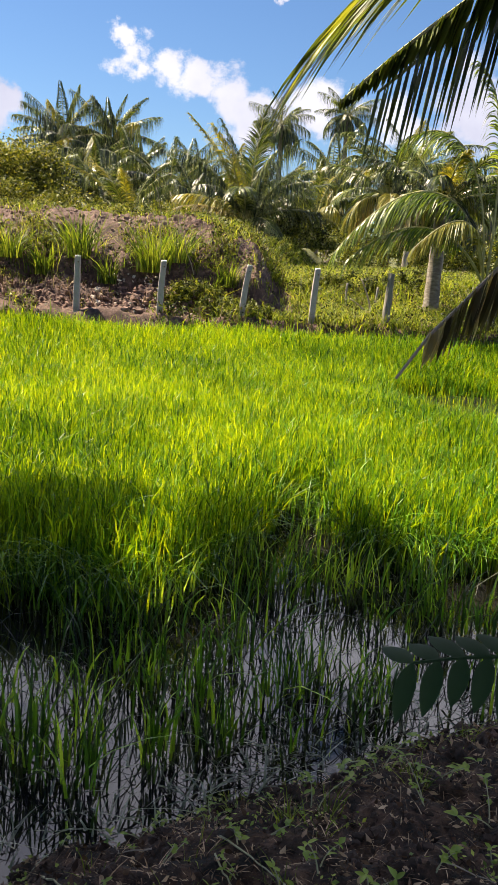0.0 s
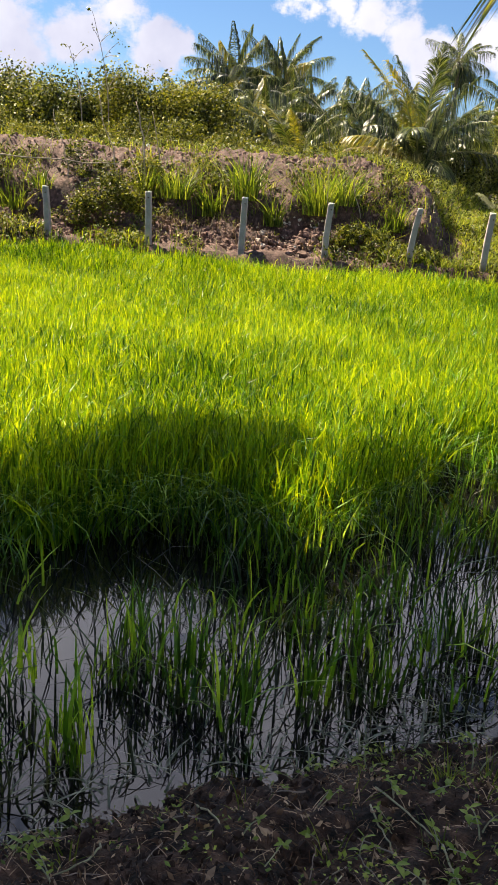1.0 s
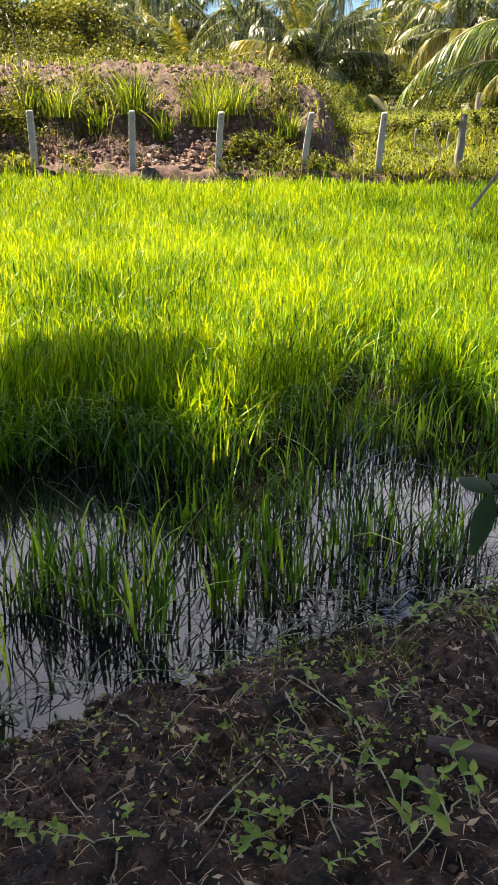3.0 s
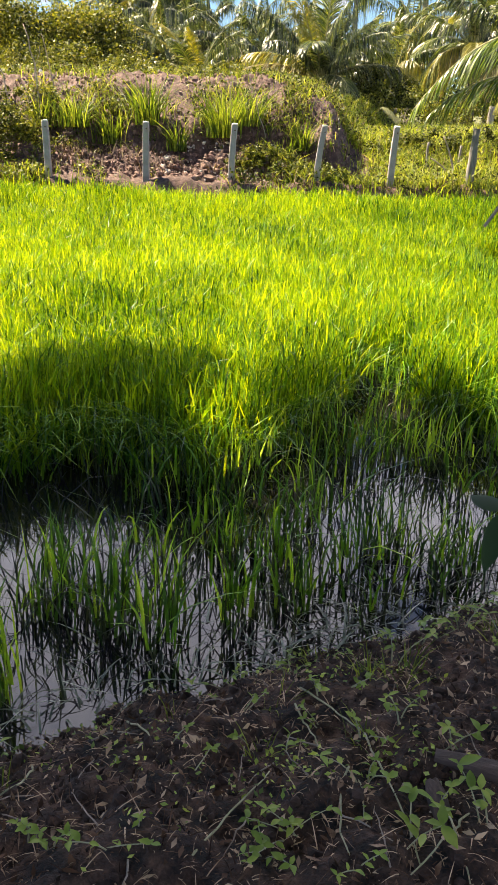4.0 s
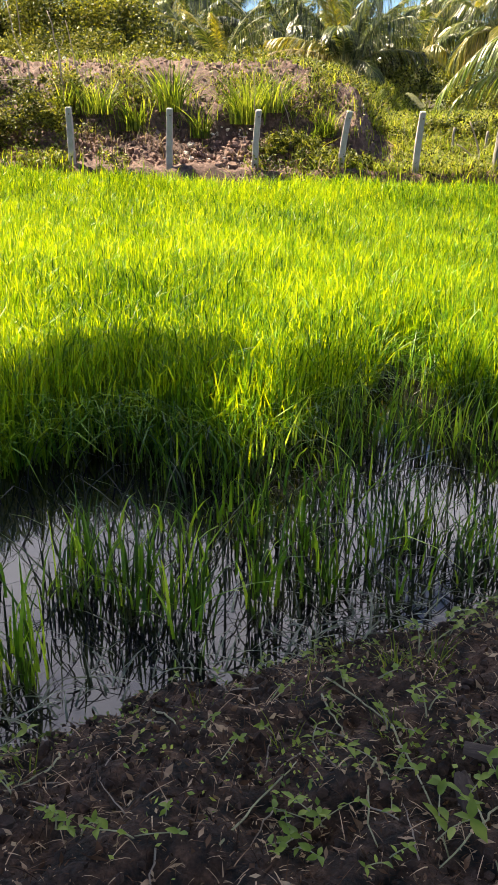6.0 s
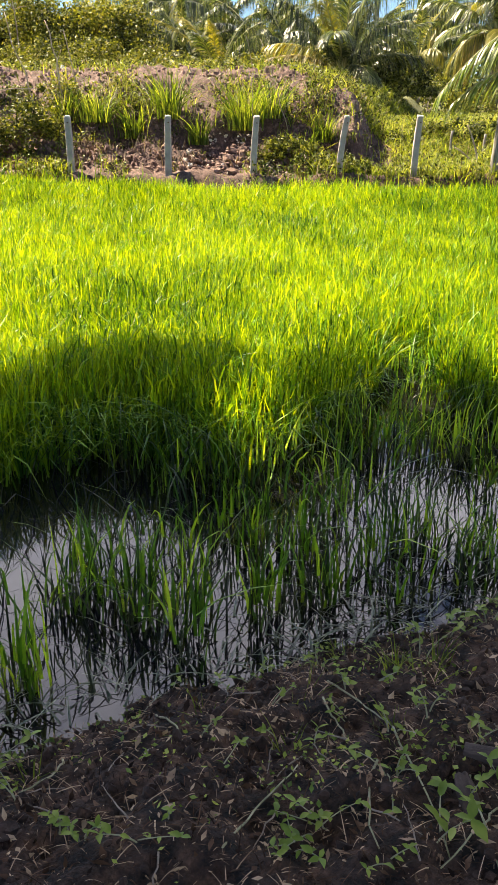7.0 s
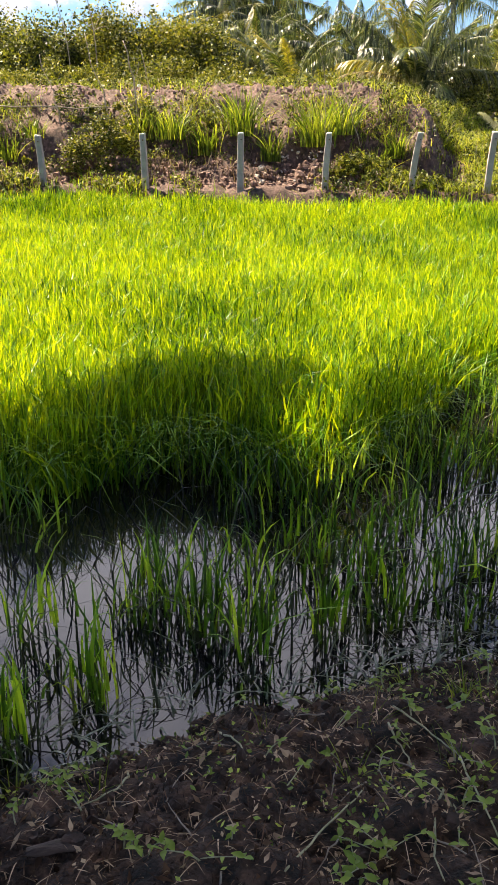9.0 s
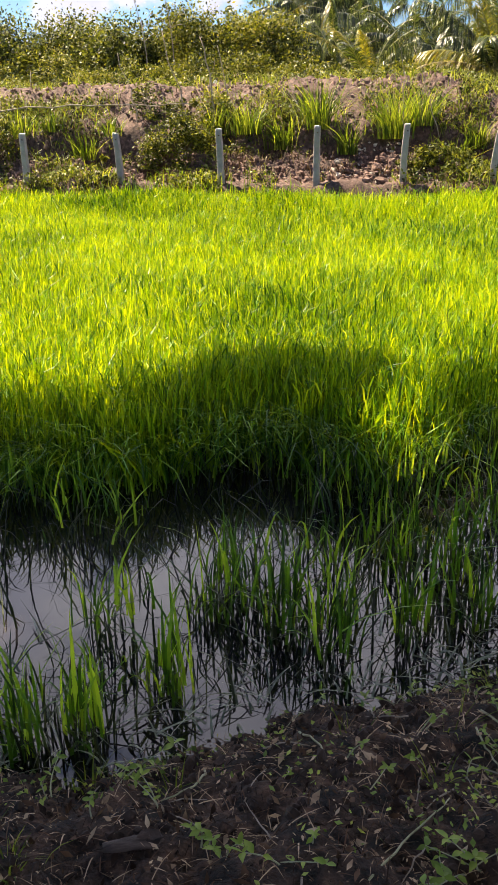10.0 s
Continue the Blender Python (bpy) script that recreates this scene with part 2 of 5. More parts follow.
M_CROWN = leaf_material("crown_leaf", [(0.1, (0.03, 0.05, 0.012)), (0.5, (0.06, 0.09, 0.02)), (0.9, (0.1, 0.13, 0.03))], 1.2, 0.1, 0.5)
M_GRASS = leaf_material("grass_blade", [(0.1, (0.051, 0.085, 0.0085)), (0.5, (0.153, 0.2125, 0.02125)), (0.9, (0.323, 0.357, 0.068))], 1.7, 0.45, 0.45, 1.2, 0.35)
M_TUFT = leaf_material("tuft_blade", [(0.1, (0.018, 0.04, 0.005)), (0.5, (0.1, 0.155, 0.016)), (0.9, (0.29, 0.34, 0.055))], 1.6, 0.4, 0.45, 1.2, 0.35)
M_WEED = leaf_material("weed_leaf", [(0.1, (0.07, 0.12, 0.02)), (0.5, (0.17, 0.26, 0.04)), (0.9, (0.42, 0.48, 0.11))], 1.5, 0.3, 0.5, 16.0, 0.35)
M_SHRUB = leaf_material("shrub_leaf", [(0.1, (0.012, 0.035, 0.012)), (0.5, (0.02, 0.05, 0.017)), (0.9, (0.035, 0.07, 0.024))], 1.2, 0.25, 0.6, 4.0, 0.2)
M_STRAW = leaf_material("dry_straw", [(0.1, (0.03, 0.018, 0.011)), (0.5, (0.12, 0.085, 0.055)), (0.95, (0.5, 0.4, 0.28))], 1.0, 0.15, 0.8, 9.0, 0.2)
M_LITTER = leaf_material("rotting_litter", [(0.1, (0.016, 0.008, 0.005)), (0.5, (0.12, 0.068, 0.042)), (0.9, (0.6, 0.45, 0.31))], 1.0, 0.15, 0.8, 9.0, 0.2)
M_STALK = plain_material("dry_stalk", [(0.3, (0.16, 0.12, 0.09)), (0.7, (0.38, 0.33, 0.27))], 20, 0.85, 0.4)
M_VINE = plain_material("vine_stem", [(0.3, (0.2, 0.22, 0.1)), (0.7, (0.4, 0.38, 0.24))], 30, 0.6, 0.3)
M_TRUNK = plain_material("palm_trunk", [(0.3, (0.1, 0.085, 0.07)), (0.5, (0.2, 0.175, 0.15)), (0.72, (0.34, 0.31, 0.27))], 9, 0.9, 0.8, 30, 0.02, (1, 1, 3))
M_RACHIS = plain_material("frond_stalk", [(0.3, (0.16, 0.17, 0.05)), (0.7, (0.36, 0.33, 0.14))], 6, 0.5, 0.2)
M_CONCRETE = plain_material("weathered_concrete", [(0.25, (0.1785, 0.1445, 0.1403)), (0.5, (0.3145, 0.2635, 0.2635)), (0.78, (0.442, 0.3825, 0.3825))], 7, 0.9, 0.5, 60, 0.006, None, 0.12)
# paler concrete for the post heads, with the sun's light put into the colour
M_SUNLIT_HEAD = plain_material("sunlit_concrete", [(0.3, (0.55, 0.53, 0.5)), (0.7, (0.7, 0.68, 0.65))], 25, 0.9, 0.5)
M_IRON = plain_material("rusty_iron", [(0.3, (0.08, 0.035, 0.02)), (0.7, (0.2, 0.09, 0.05))], 40, 0.8, 0.4)
M_WOOD = plain_material("grey_wood", [(0.3, (0.1105, 0.09775, 0.08925)), (0.7, (0.289, 0.2635, 0.2465))], 12, 0.9, 0.7, 40, 0.01, (4, 4, 0.6), 0.1)
M_STONE = plain_material("pale_stone", [(0.25, (0.16, 0.13, 0.11)), (0.55, (0.27, 0.23, 0.2)), (0.85, (0.55, 0.5, 0.44))], 6, 0.9, 0.6, 40, 0.01, None, 0.35)
M_CLOD = plain_material("soil_clod", [(0.3, (0.032, 0.019, 0.015)), (0.55, (0.1, 0.06, 0.048)), (0.8, (0.24, 0.155, 0.13))], 12, 0.95, 0.8, 50, 0.01, None, 0.25)
M_CRUMB = plain_material("dark_crumb", [(0.3, (0.008, 0.005, 0.0035)), (0.6, (0.045, 0.025, 0.017)), (0.8, (0.15, 0.09, 0.06))], 40, 0.95, 0.6, 120, 0.004)
M_HUSK = plain_material("dry_husk", [(0.3, (0.025, 0.016, 0.012)), (0.6, (0.065, 0.043, 0.034)), (0.8, (0.15, 0.11, 0.09))], 14, 0.8, 0.6, 50, 0.006, (1, 6, 1))
M_BAG = plain_material("white_plastic", [(0.3, (0.6, 0.62, 0.63)), (0.7, (0.8, 0.8, 0.8))], 10, 0.4, 0.5)
M_BARK = plain_material("bark", [(0.3, (0.06, 0.05, 0.04)), (0.7, (0.2, 0.17, 0.14))], 8, 0.9, 0.8, 30, 0.02, (1, 1, 0.4))

rng = np.random.default_rng(7)


# ---- mesh helpers ----
class Geo:
    """Gathers vertices and faces from arrays, and makes one mesh of them."""

    def __init__(self):
        self.v, self.q, self.t, self.n = [], [], [], 0

    def add(self, v, q=None, t=None):
        v = np.asarray(v, float).reshape(-1, 3)
        if q is not None and len(q):
            self.q.append(np.asarray(q, int).reshape(-1, 4) + self.n)
        if t is not None and len(t):
            self.t.append(np.asarray(t, int).reshape(-1, 3) + self.n)
        self.v.append(v)
        self.n += len(v)

    def mesh(self, name, mat, smooth=False):
        v = np.concatenate(self.v)
        q = np.concatenate(self.q) if self.q else np.zeros((0, 4), int)
        t = np.concatenate(self.t) if self.t else np.zeros((0, 3), int)
        me = bpy.data.meshes.new(name)
        me.vertices.add(len(v))
        me.vertices.foreach_set("co", v.astype(np.float32).ravel())
        loops = np.concatenate([q.ravel(), t.ravel()]).astype(np.int32)
        sizes = np.concatenate([np.full(len(q), 4), np.full(len(t), 3)]).astype(np.int32)
        me.loops.add(len(loops))
        me.loops.foreach_set("vertex_index", loops)
        me.polygons.add(len(sizes))
        me.polygons.foreach_set("loop_start", np.concatenate([[0], np.cumsum(sizes)[:-1]]).astype(np.int32))
        me.polygons.foreach_set("use_smooth", np.full(len(sizes), smooth))
        me.update(calc_edges=True)
        me.validate()
        me.materials.append(mat)
        return me


def part(name, geo, mat, parent=None, label="", smooth=False):
    ob = new(name, geo.mesh(name, mat, smooth))
    if parent is not None:
        ob.parent = parent
    if label:
        tagged(ob, label)
    return ob


def blades(geo, base, height, width, lean, droop, segs=2, azimuth=None, r=rng, bend=1.8, turn=0.9):
    """Grass blades from arrays: each bends over towards its azimuth and tapers to a point."""
    n = len(base)
    if n == 0:
        return
    az = r.uniform(0, 2 * np.pi, n) if azimuth is None else azimuth
    d = np.stack([np.cos(az), np.sin(az), np.zeros(n)], 1)
    tw = az + np.pi / 2 + r.uniform(-turn, turn, n)
    side = np.stack([np.cos(tw), np.sin(tw), np.zeros(n)], 1)
    rows = []
    for k in range(segs + 1):
        s = k / segs if k < segs else 1.0
        c = base + d * (height * lean * s ** bend)[:, None]
        c[:, 2] += height * (s - droop * s ** 3)
        w = width * (1.0, 0.95, 0.75, 0.5)[min(k, 3)] if k < segs else None
        if k < segs:
            rows += [c - side * (w / 2)[:, None], c + side * (w / 2)[:, None]]
        else:
            rows.append(c)
    m = 2 * segs + 1
    v = np.stack(rows, 1).reshape(-1, 3)
    o = (np.arange(n) * m)[:, None]
    q = [o + np.array([[2 * k, 2 * k + 1, 2 * k + 3, 2 * k + 2]]) for k in range(segs - 1)]
    geo.add(v, np.concatenate(q) if q else None, o + np.array([[2 * segs - 2, 2 * segs - 1, 2 * segs]]))


def leaves(geo, centre, size, r=rng, tilt=0.8, long=1.9, normal=None):
    """Pointed oval leaves, folded a little along the midrib, at the given centres."""
    n = len(centre)
    if n == 0:
        return
    nrm = r.normal(0, 1, (n, 3)) * tilt + np.array([0, 0, 1.0]) if normal is None else normal
    nrm /= np.linalg.norm(nrm, axis=1)[:, None]
    a = r.normal(0, 1, (n, 3))
    a -= nrm * (a * nrm).sum(1)[:, None]
    a /= np.linalg.norm(a, axis=1)[:, None]
    b = np.cross(nrm, a)
    L, W = (size * long / 2)[:, None], (size / 2)[:, None]
    v = np.stack([centre - a * L, centre + b * W - nrm * W * 0.3 - a * L * 0.1, centre + a * L - nrm * W * 0.5, centre - b * W - nrm * W * 0.3 - a * L * 0.1], 1).reshape(-1, 3)
    o = (np.arange(n) * 4)[:, None]
    geo.add(v, None, np.concatenate([o + np.array([[0, 2, 1]]), o + np.array([[0, 3, 2]])]))


def tube(geo, pts, radii, sides=6):
    """A tapered tube along points, capped."""
    pts = np.asarray(pts, float)
    radii = np.broadcast_to(np.asarray(radii, float), (len(pts),))
    tan = np.gradient(pts, axis=0)
    tan /= np.linalg.norm(tan, axis=1)[:, None] + 1e-9
    ref = np.array([0.0, 0, 1]) if abs(tan[0][2]) < 0.8 else np.array([1.0, 0, 0])
    u = np.cross(tan, ref)
    u /= np.linalg.norm(u, axis=1)[:, None] + 1e-9
    w = np.cross(tan, u)
    a = np.arange(sides) * 2 * np.pi / sides
    ring = pts[:, None] + radii[:, None, None] * (np.cos(a)[None, :, None] * u[:, None] + np.sin(a)[None, :, None] * w[:, None])
    v = ring.reshape(-1, 3)
    q = []
    for k in range(len(pts) - 1):
        for j in range(sides):
            j2 = (j + 1) % sides
            q.append((k * sides + j, k * sides + j2, (k + 1) * sides + j2, (k + 1) * sides + j))
    e = len(v)
    v = np.concatenate([v, pts[:1], pts[-1:]])
    t = [(e, (j + 1) % sides, j) for j in range(sides)] + [(e + 1, e - sides + j, e - sides + (j + 1) % sides) for j in range(sides)]
    geo.add(v, q, t)


def curve_pts(ctrl, n):
    """Smooth points through a Bezier polygon."""
    ctrl = [np.asarray(c, float) for c in ctrl]
    out = []
    for s in np.linspace(0, 1, n):
        p = ctrl
        while len(p) > 1:
            p = [a * (1 - s) + b * s for a, b in zip(p, p[1:])]
        out.append(p[0])
    return np.array(out)


def wob(x, y, s, seed=0.0):
    return noise.noise(Vector((x * s + seed, y * s - seed, seed * 0.37)))


def smooth_step(a, b, x):
    t = np.clip((x - a) / (b - a), 0, 1)
    return t * t * (3 - 2 * t)


# ---- the lie of the land ----
SHORE_X = np.array([-6, -2.2, -1.1, -0.87, -0.71, -0.59, -0.48, -0.31, 0.0, 0.3, 0.53, 0.91, 2.5, 6])
SHORE_Y = np.array([-0.5, 1.0, 1.51, 1.58, 1.655, 1.79, 1.86, 1.95, 2.13, 2.31, 2.45, 2.66, 3.4, 5.0])


def shore(x):
    return np.interp(x, SHORE_X, SHORE_Y)


# washed-out hollows in the cut face: x, y, radius, depth
HOLLOWS = [(-3.85, 12.98, 0.26, 0.34), (-2.95, 12.96, 0.28, 0.32), (-2.4, 13.0, 0.22, 0.36), (-1.05, 12.98, 0.24, 0.34), (-0.4, 12.96, 0.24, 0.36), (-5.1, 12.95, 0.3, 0.3), (-6.0, 12.98, 0.26, 0.32),
           (-2.05, 12.95, 0.24, 0.42), (-1.7, 12.68, 0.2, 0.3), (-2.65, 13.8, 0.3, 0.28), (-0.15, 12.85, 0.3, 0.35), (-1.45, 13.0, 0.25, 0.3),
           (-3.1, 13.0, 0.22, 0.28), (-0.75, 12.95, 0.3, 0.3), (-5.6, 12.8, 0.3, 0.3), (-6.3, 12.9, 0.3, 0.25), (-4.6, 12.6, 0.3, 0.3), (0.55, 12.75, 0.45, 0.22)]


def land(x, y):
    """Height of the ground without its lumps (arrays)."""
    x, y = np.asarray(x, float), np.asarray(y, float)
    d = shore(x) - y
    bank = np.where(d > 0, 0.012 + 0.11 * (1 - np.exp(-np.maximum(d, 0) / 0.22)) + 0.02 * np.maximum(d, 0), np.maximum(0.012 + d * 0.5, -0.13))
    bund = -0.13 + 0.34 * smooth_step(9.4, 11.85, y) + 0.42 * smooth_step(11.62, 11.95, y)
    # the dug mound: a cut face, a ledge and a higher rounded back
    wall = np.interp(y, [12.0, 12.3, 12.7, 12.92, 13.02, 13.25, 13.6, 14.1, 14.6, 16.0, 18.0, 24.0, 40.0, 80.0],
                     [0.0, 0.04, 0.3, 0.36, 0.68, 0.75, 0.92, 1.22, 1.36, 1.33, 1.39, 1.36, 1.3, 1.3])
    end = 0.3 + 0.25 * np.clip(y - 15.5, 0, 6)
    wide = 1 - smooth_step(-0.12, 0.24, (x - end) / (1 + 0.2 * np.clip(y - 13.6, 0, 4)))
    slope = 0.02 * np.maximum(y - 12.3, 0) + 0.45 * smooth_step(12.9, 15.5, y)
    wall = wall * (1 - 0.24 * smooth_step(-1.0, 0.4, x - 0.2 * np.maximum(y - 15.5, 0)))
    far = np.maximum(bund, -0.13) + np.where(y > 12.0, wide * wall + (1 - wide) * slope, 0)
    for hx, hy, hr, hd in HOLLOWS:
        far = far - hd * np.exp(-(((x - hx) / hr) ** 2 + ((y - hy) / (hr * 0.8)) ** 2) ** 2)
    return np.where(y < 7, bank, far)


def lumps(x, y):
    if y < 4.0 and y < shore(x) + 0.4:
        return 0.034 * wob(x, y, 5, 3.1) + 0.028 * wob(x, y, 13, 1.7) + 0.02 * abs(wob(x, y, 28, 5.2)) + 0.008 * wob(x, y, 55, 2.2)
    if y > 11.7:
        k = min(1.0, (y - 11.7) / 0.4) * (1.0 if y < 18 else 0.6)
        c = 0.11 * wob(x, y, 1.3, 7.7) + 0.07 * wob(x, y, 3.1, 4.4) - 0.07 * abs(wob(x, y * 0.6, 4.5, 9.9)) + 0.08 * abs(wob(x, y, 8, 2.8)) - 0.05 * abs(wob(x, y, 15, 1.8)) + 0.03 * wob(x, y, 22, 8.2)
        return k * c
    return 0.0


def ground_z(x, y):
    return float(land(x, y)) + lumps(float(x), float(y))


def ground():
    def steps(*spans):
        out = []
        for a, b, d in spans:
            out += list(np.arange(a, b - 1e-6, d))
        return np.array(out + [spans[-1][1]])
    xs = steps((-400, -60, 60), (-60, -20, 6), (-20, -9, 0.6), (-9, -1.6, 0.055), (-1.6, 1.3, 0.02), (1.3, 4, 0.06), (4, 12, 0.5), (12, 60, 6), (60, 400, 60))
    ys = steps((-200, -20, 30), (-20, 0.2, 1.5), (0.2, 3.0, 0.02), (3.0, 11.0, 0.4), (11.0, 15.2, 0.05), (15.2, 22, 0.25), (22, 60, 4), (60, 600, 60))
    X, Y = np.meshgrid(xs, ys)
    Z = land(X, Y)
    L = np.array([lumps(float(a), float(b)) for a, b in zip(X.ravel(), Y.ravel())]).reshape(X.shape)
    nx, ny = len(xs), len(ys)
    i = np.arange(nx * ny).reshape(ny, nx)
    q = np.stack([i[:-1, :-1], i[:-1, 1:], i[1:, 1:], i[1:, :-1]], -1).reshape(-1, 4)
    g = Geo()
    g.add(np.stack([X, Y, Z + L], -1).reshape(-1, 3), q)
    ob = part("ground", g, M_EARTH, smooth=True)
    tagged(ob, "dark damp earth bank and a dug red-brown soil mound behind the paddy", "ground", kind="structure")


def water():
    g = Geo()
    xs, ys = np.linspace(-16, 12, 8), np.linspace(-1.0, 12.0, 6)
    X, Y = np.meshgrid(xs, ys)
    i = np.arange(X.size).reshape(X.shape)
    q = np.stack([i[:-1, :-1], i[:-1, 1:], i[1:, 1:], i[1:, :-1]], -1).reshape(-1, 4)
    g.add(np.stack([X, Y, np.zeros_like(X)], -1).reshape(-1, 3), q)
    tagged(part("water", g, M_WATER), "still muddy paddy water mirroring a pale sky", "water", kind="structure")


ground()
water()

# ---- the rice ----
FRONT_X = np.array([-12, -2.0, -1.64, -1.34, -1.1, -0.9, -0.62, -0.38, -0.2, -0.03, 0.17, 0.33, 0.48, 0.64, 0.82, 1.36, 8])
FRONT_Y = np.array([2.6, 3.1, 3.16, 3.28, 3.53, 3.66, 3.52, 3.46, 3.66, 4.0, 4.5, 5.1, 4.8, 4.3, 4.15, 4.2, 4.6])


def front(x):
    return np.interp(x, FRONT_X, FRONT_Y)


def back(x):
    return np.interp(x, [-12, -5.2, -4.4, -3.3, -2.2, -1.6, -0.9, -0.5, 1.5, 8], [11.5, 11.45, 11.66, 11.62, 11.5, 11.3, 11.28, 11.45, 11.55, 11.6])


def open_water(x, y):
    """A gap of bare water that runs into the stand."""
    return ((x - 0.4) / 0.19) ** 2 + ((y - 4.05) / 0.9) ** 2 < 1


def seen_band(x, y):
    """The part of the field that the walk looks over."""
    return (x > -0.63 * y - 0.6) & (x < 0.31 * y + 0.5)


def rice_field():
    g = Geo()
    n = 560000
    x, y = rng.uniform(-11, 7, n), rng.uniform(2.6, 12.4, n)
    seen = seen_band(x, y)
    keep = (y > front(x) - 0.05) & (y < back(x) + rng.normal(0, 0.1, n)) & (seen | (rng.random(n) < 0.12))
    pool = ((x - 2.65) / 1.0) ** 2 + ((y - 9.3) / 1.0) ** 2 < 1
    thin = ((x - 2.4) / 0.9) ** 2 + ((y - 8.1) / 0.9) ** 2 < 1
    edge = np.clip((y - front(x)) / 0.22, 0.5, 1)
    keep &= ~(pool & (rng.random(n) < 0.95)) & ~(thin & (rng.random(n) < 0.6)) & (rng.random(n) < edge) & ~open_water(x, y)
    x, y, edge = x[keep], y[keep], edge[keep]
    m = len(x)
    tall = np.array([wob(a, b, 0.9, 2.0) + 0.5 * wob(a, b, 3.0, 6.0) for a, b in zip(x, y)])
    # rows of growth: the blades stand in hills with thin gaps between them
    hill = np.array([wob(a, b, 9.0, 15.0) for a, b in zip(x, y)])
    h = (0.46 + 0.06 * tall + 0.05 * hill) * rng.uniform(0.8, 1.05, m) * (0.85 + 0.15 * edge)
    base = np.stack([x, y, np.maximum(land(x, y), -0.03) - 0.01], 1)
    h *= 0.3 + 0.7 * smooth_step(0.5, 1.7, np.sqrt(((x - 2.7) / 1.1) ** 2 + ((y - 8.8) / 1.5) ** 2))
    # most stand upright with a slight set towards +x, some bow over
    bowed = rng.random(m) < np.interp(y, [3.4, 5.0, 12.0], [0.3, 0.14, 0.1])
    wind = np.where(bowed, rng.uniform(0, 6.2832, m), rng.normal(0.0, 1.1, m))
    lean = rng.gamma(2.0, 0.05, m) + 0.02 + bowed * rng.uniform(0.12, 0.55, m)
    h *= np.interp(y, [10.5, 11.9], [1.0, 0.88])
    wd = rng.uniform(0.0055, 0.0115, m) * (1 + 0.02 * np.maximum(y - 5, 0))
    drop = rng.uniform(0.0, 0.4, m) * np.minimum(1, lean * 2.0)
    close, mid = y < 5.2, (y >= 5.2) & (y < 6.8)
    for sel, segs in ((close, 4), (mid, 3), (y >= 6.8, 2)):
        blades(g, base[sel], h[sel], wd[sel], lean[sel], drop[sel], segs, wind[sel], bend=2.9, turn=1.57)
    # side leaves that part from the stems near the top and curve over every way
    k = rng.random(m) < np.interp(y, [3.0, 9.0, 12.0], [1.0, 0.8, 0.6])
    k &= seen_band(x, y)
    q = int(k.sum())
    tip = base[k] + np.stack([rng.normal(0, 0.02, q), rng.normal(0, 0.02, q), h[k] * rng.uniform(0.55, 0.86, q)], 1)
    blades(g, tip, rng.uniform(0.07, 0.17, q), wd[k] * rng.uniform(0.55, 0.9, q), rng.gamma(2.2, 0.2, q), rng.uniform(0.0, 0.5, q), 2, turn=1.57, bend=2.0)
    # short leaves that fill the foot of the stand along its front
    k = 5000
    x = rng.uniform(-2.8, 2.0, k)
    y = front(x) + rng.uniform(0.2, 0.8, k)
    far = ~open_water(x, y)
    x, y, k = x[far], y[far], int(far.sum())
    blades(g, np.stack([x, y, np.full(k, -0.03)], 1), rng.uniform(0.16, 0.34, k), rng.uniform(0.007, 0.013, k), rng.gamma(2, 0.18, k), rng.uniform(0, 0.3, k), 2)
    ob = part("rice_field", g, M_RICE)
    tagged(ob, "dense bright yellow-green young rice standing in water", "rice", kind="stuff")


def shallows(x, y):
    """Where thin rice stands: past the shore, before the dense stand, and inside the widest view."""
    return (y > shore(x) + 0.08) & (y < front(x) + 0.3) & (x > -0.7 * y - 0.5) & (x < 0.36 * y + 0.5) & ~(open_water(x, y) & (rng.random(len(x)) < 0.3))


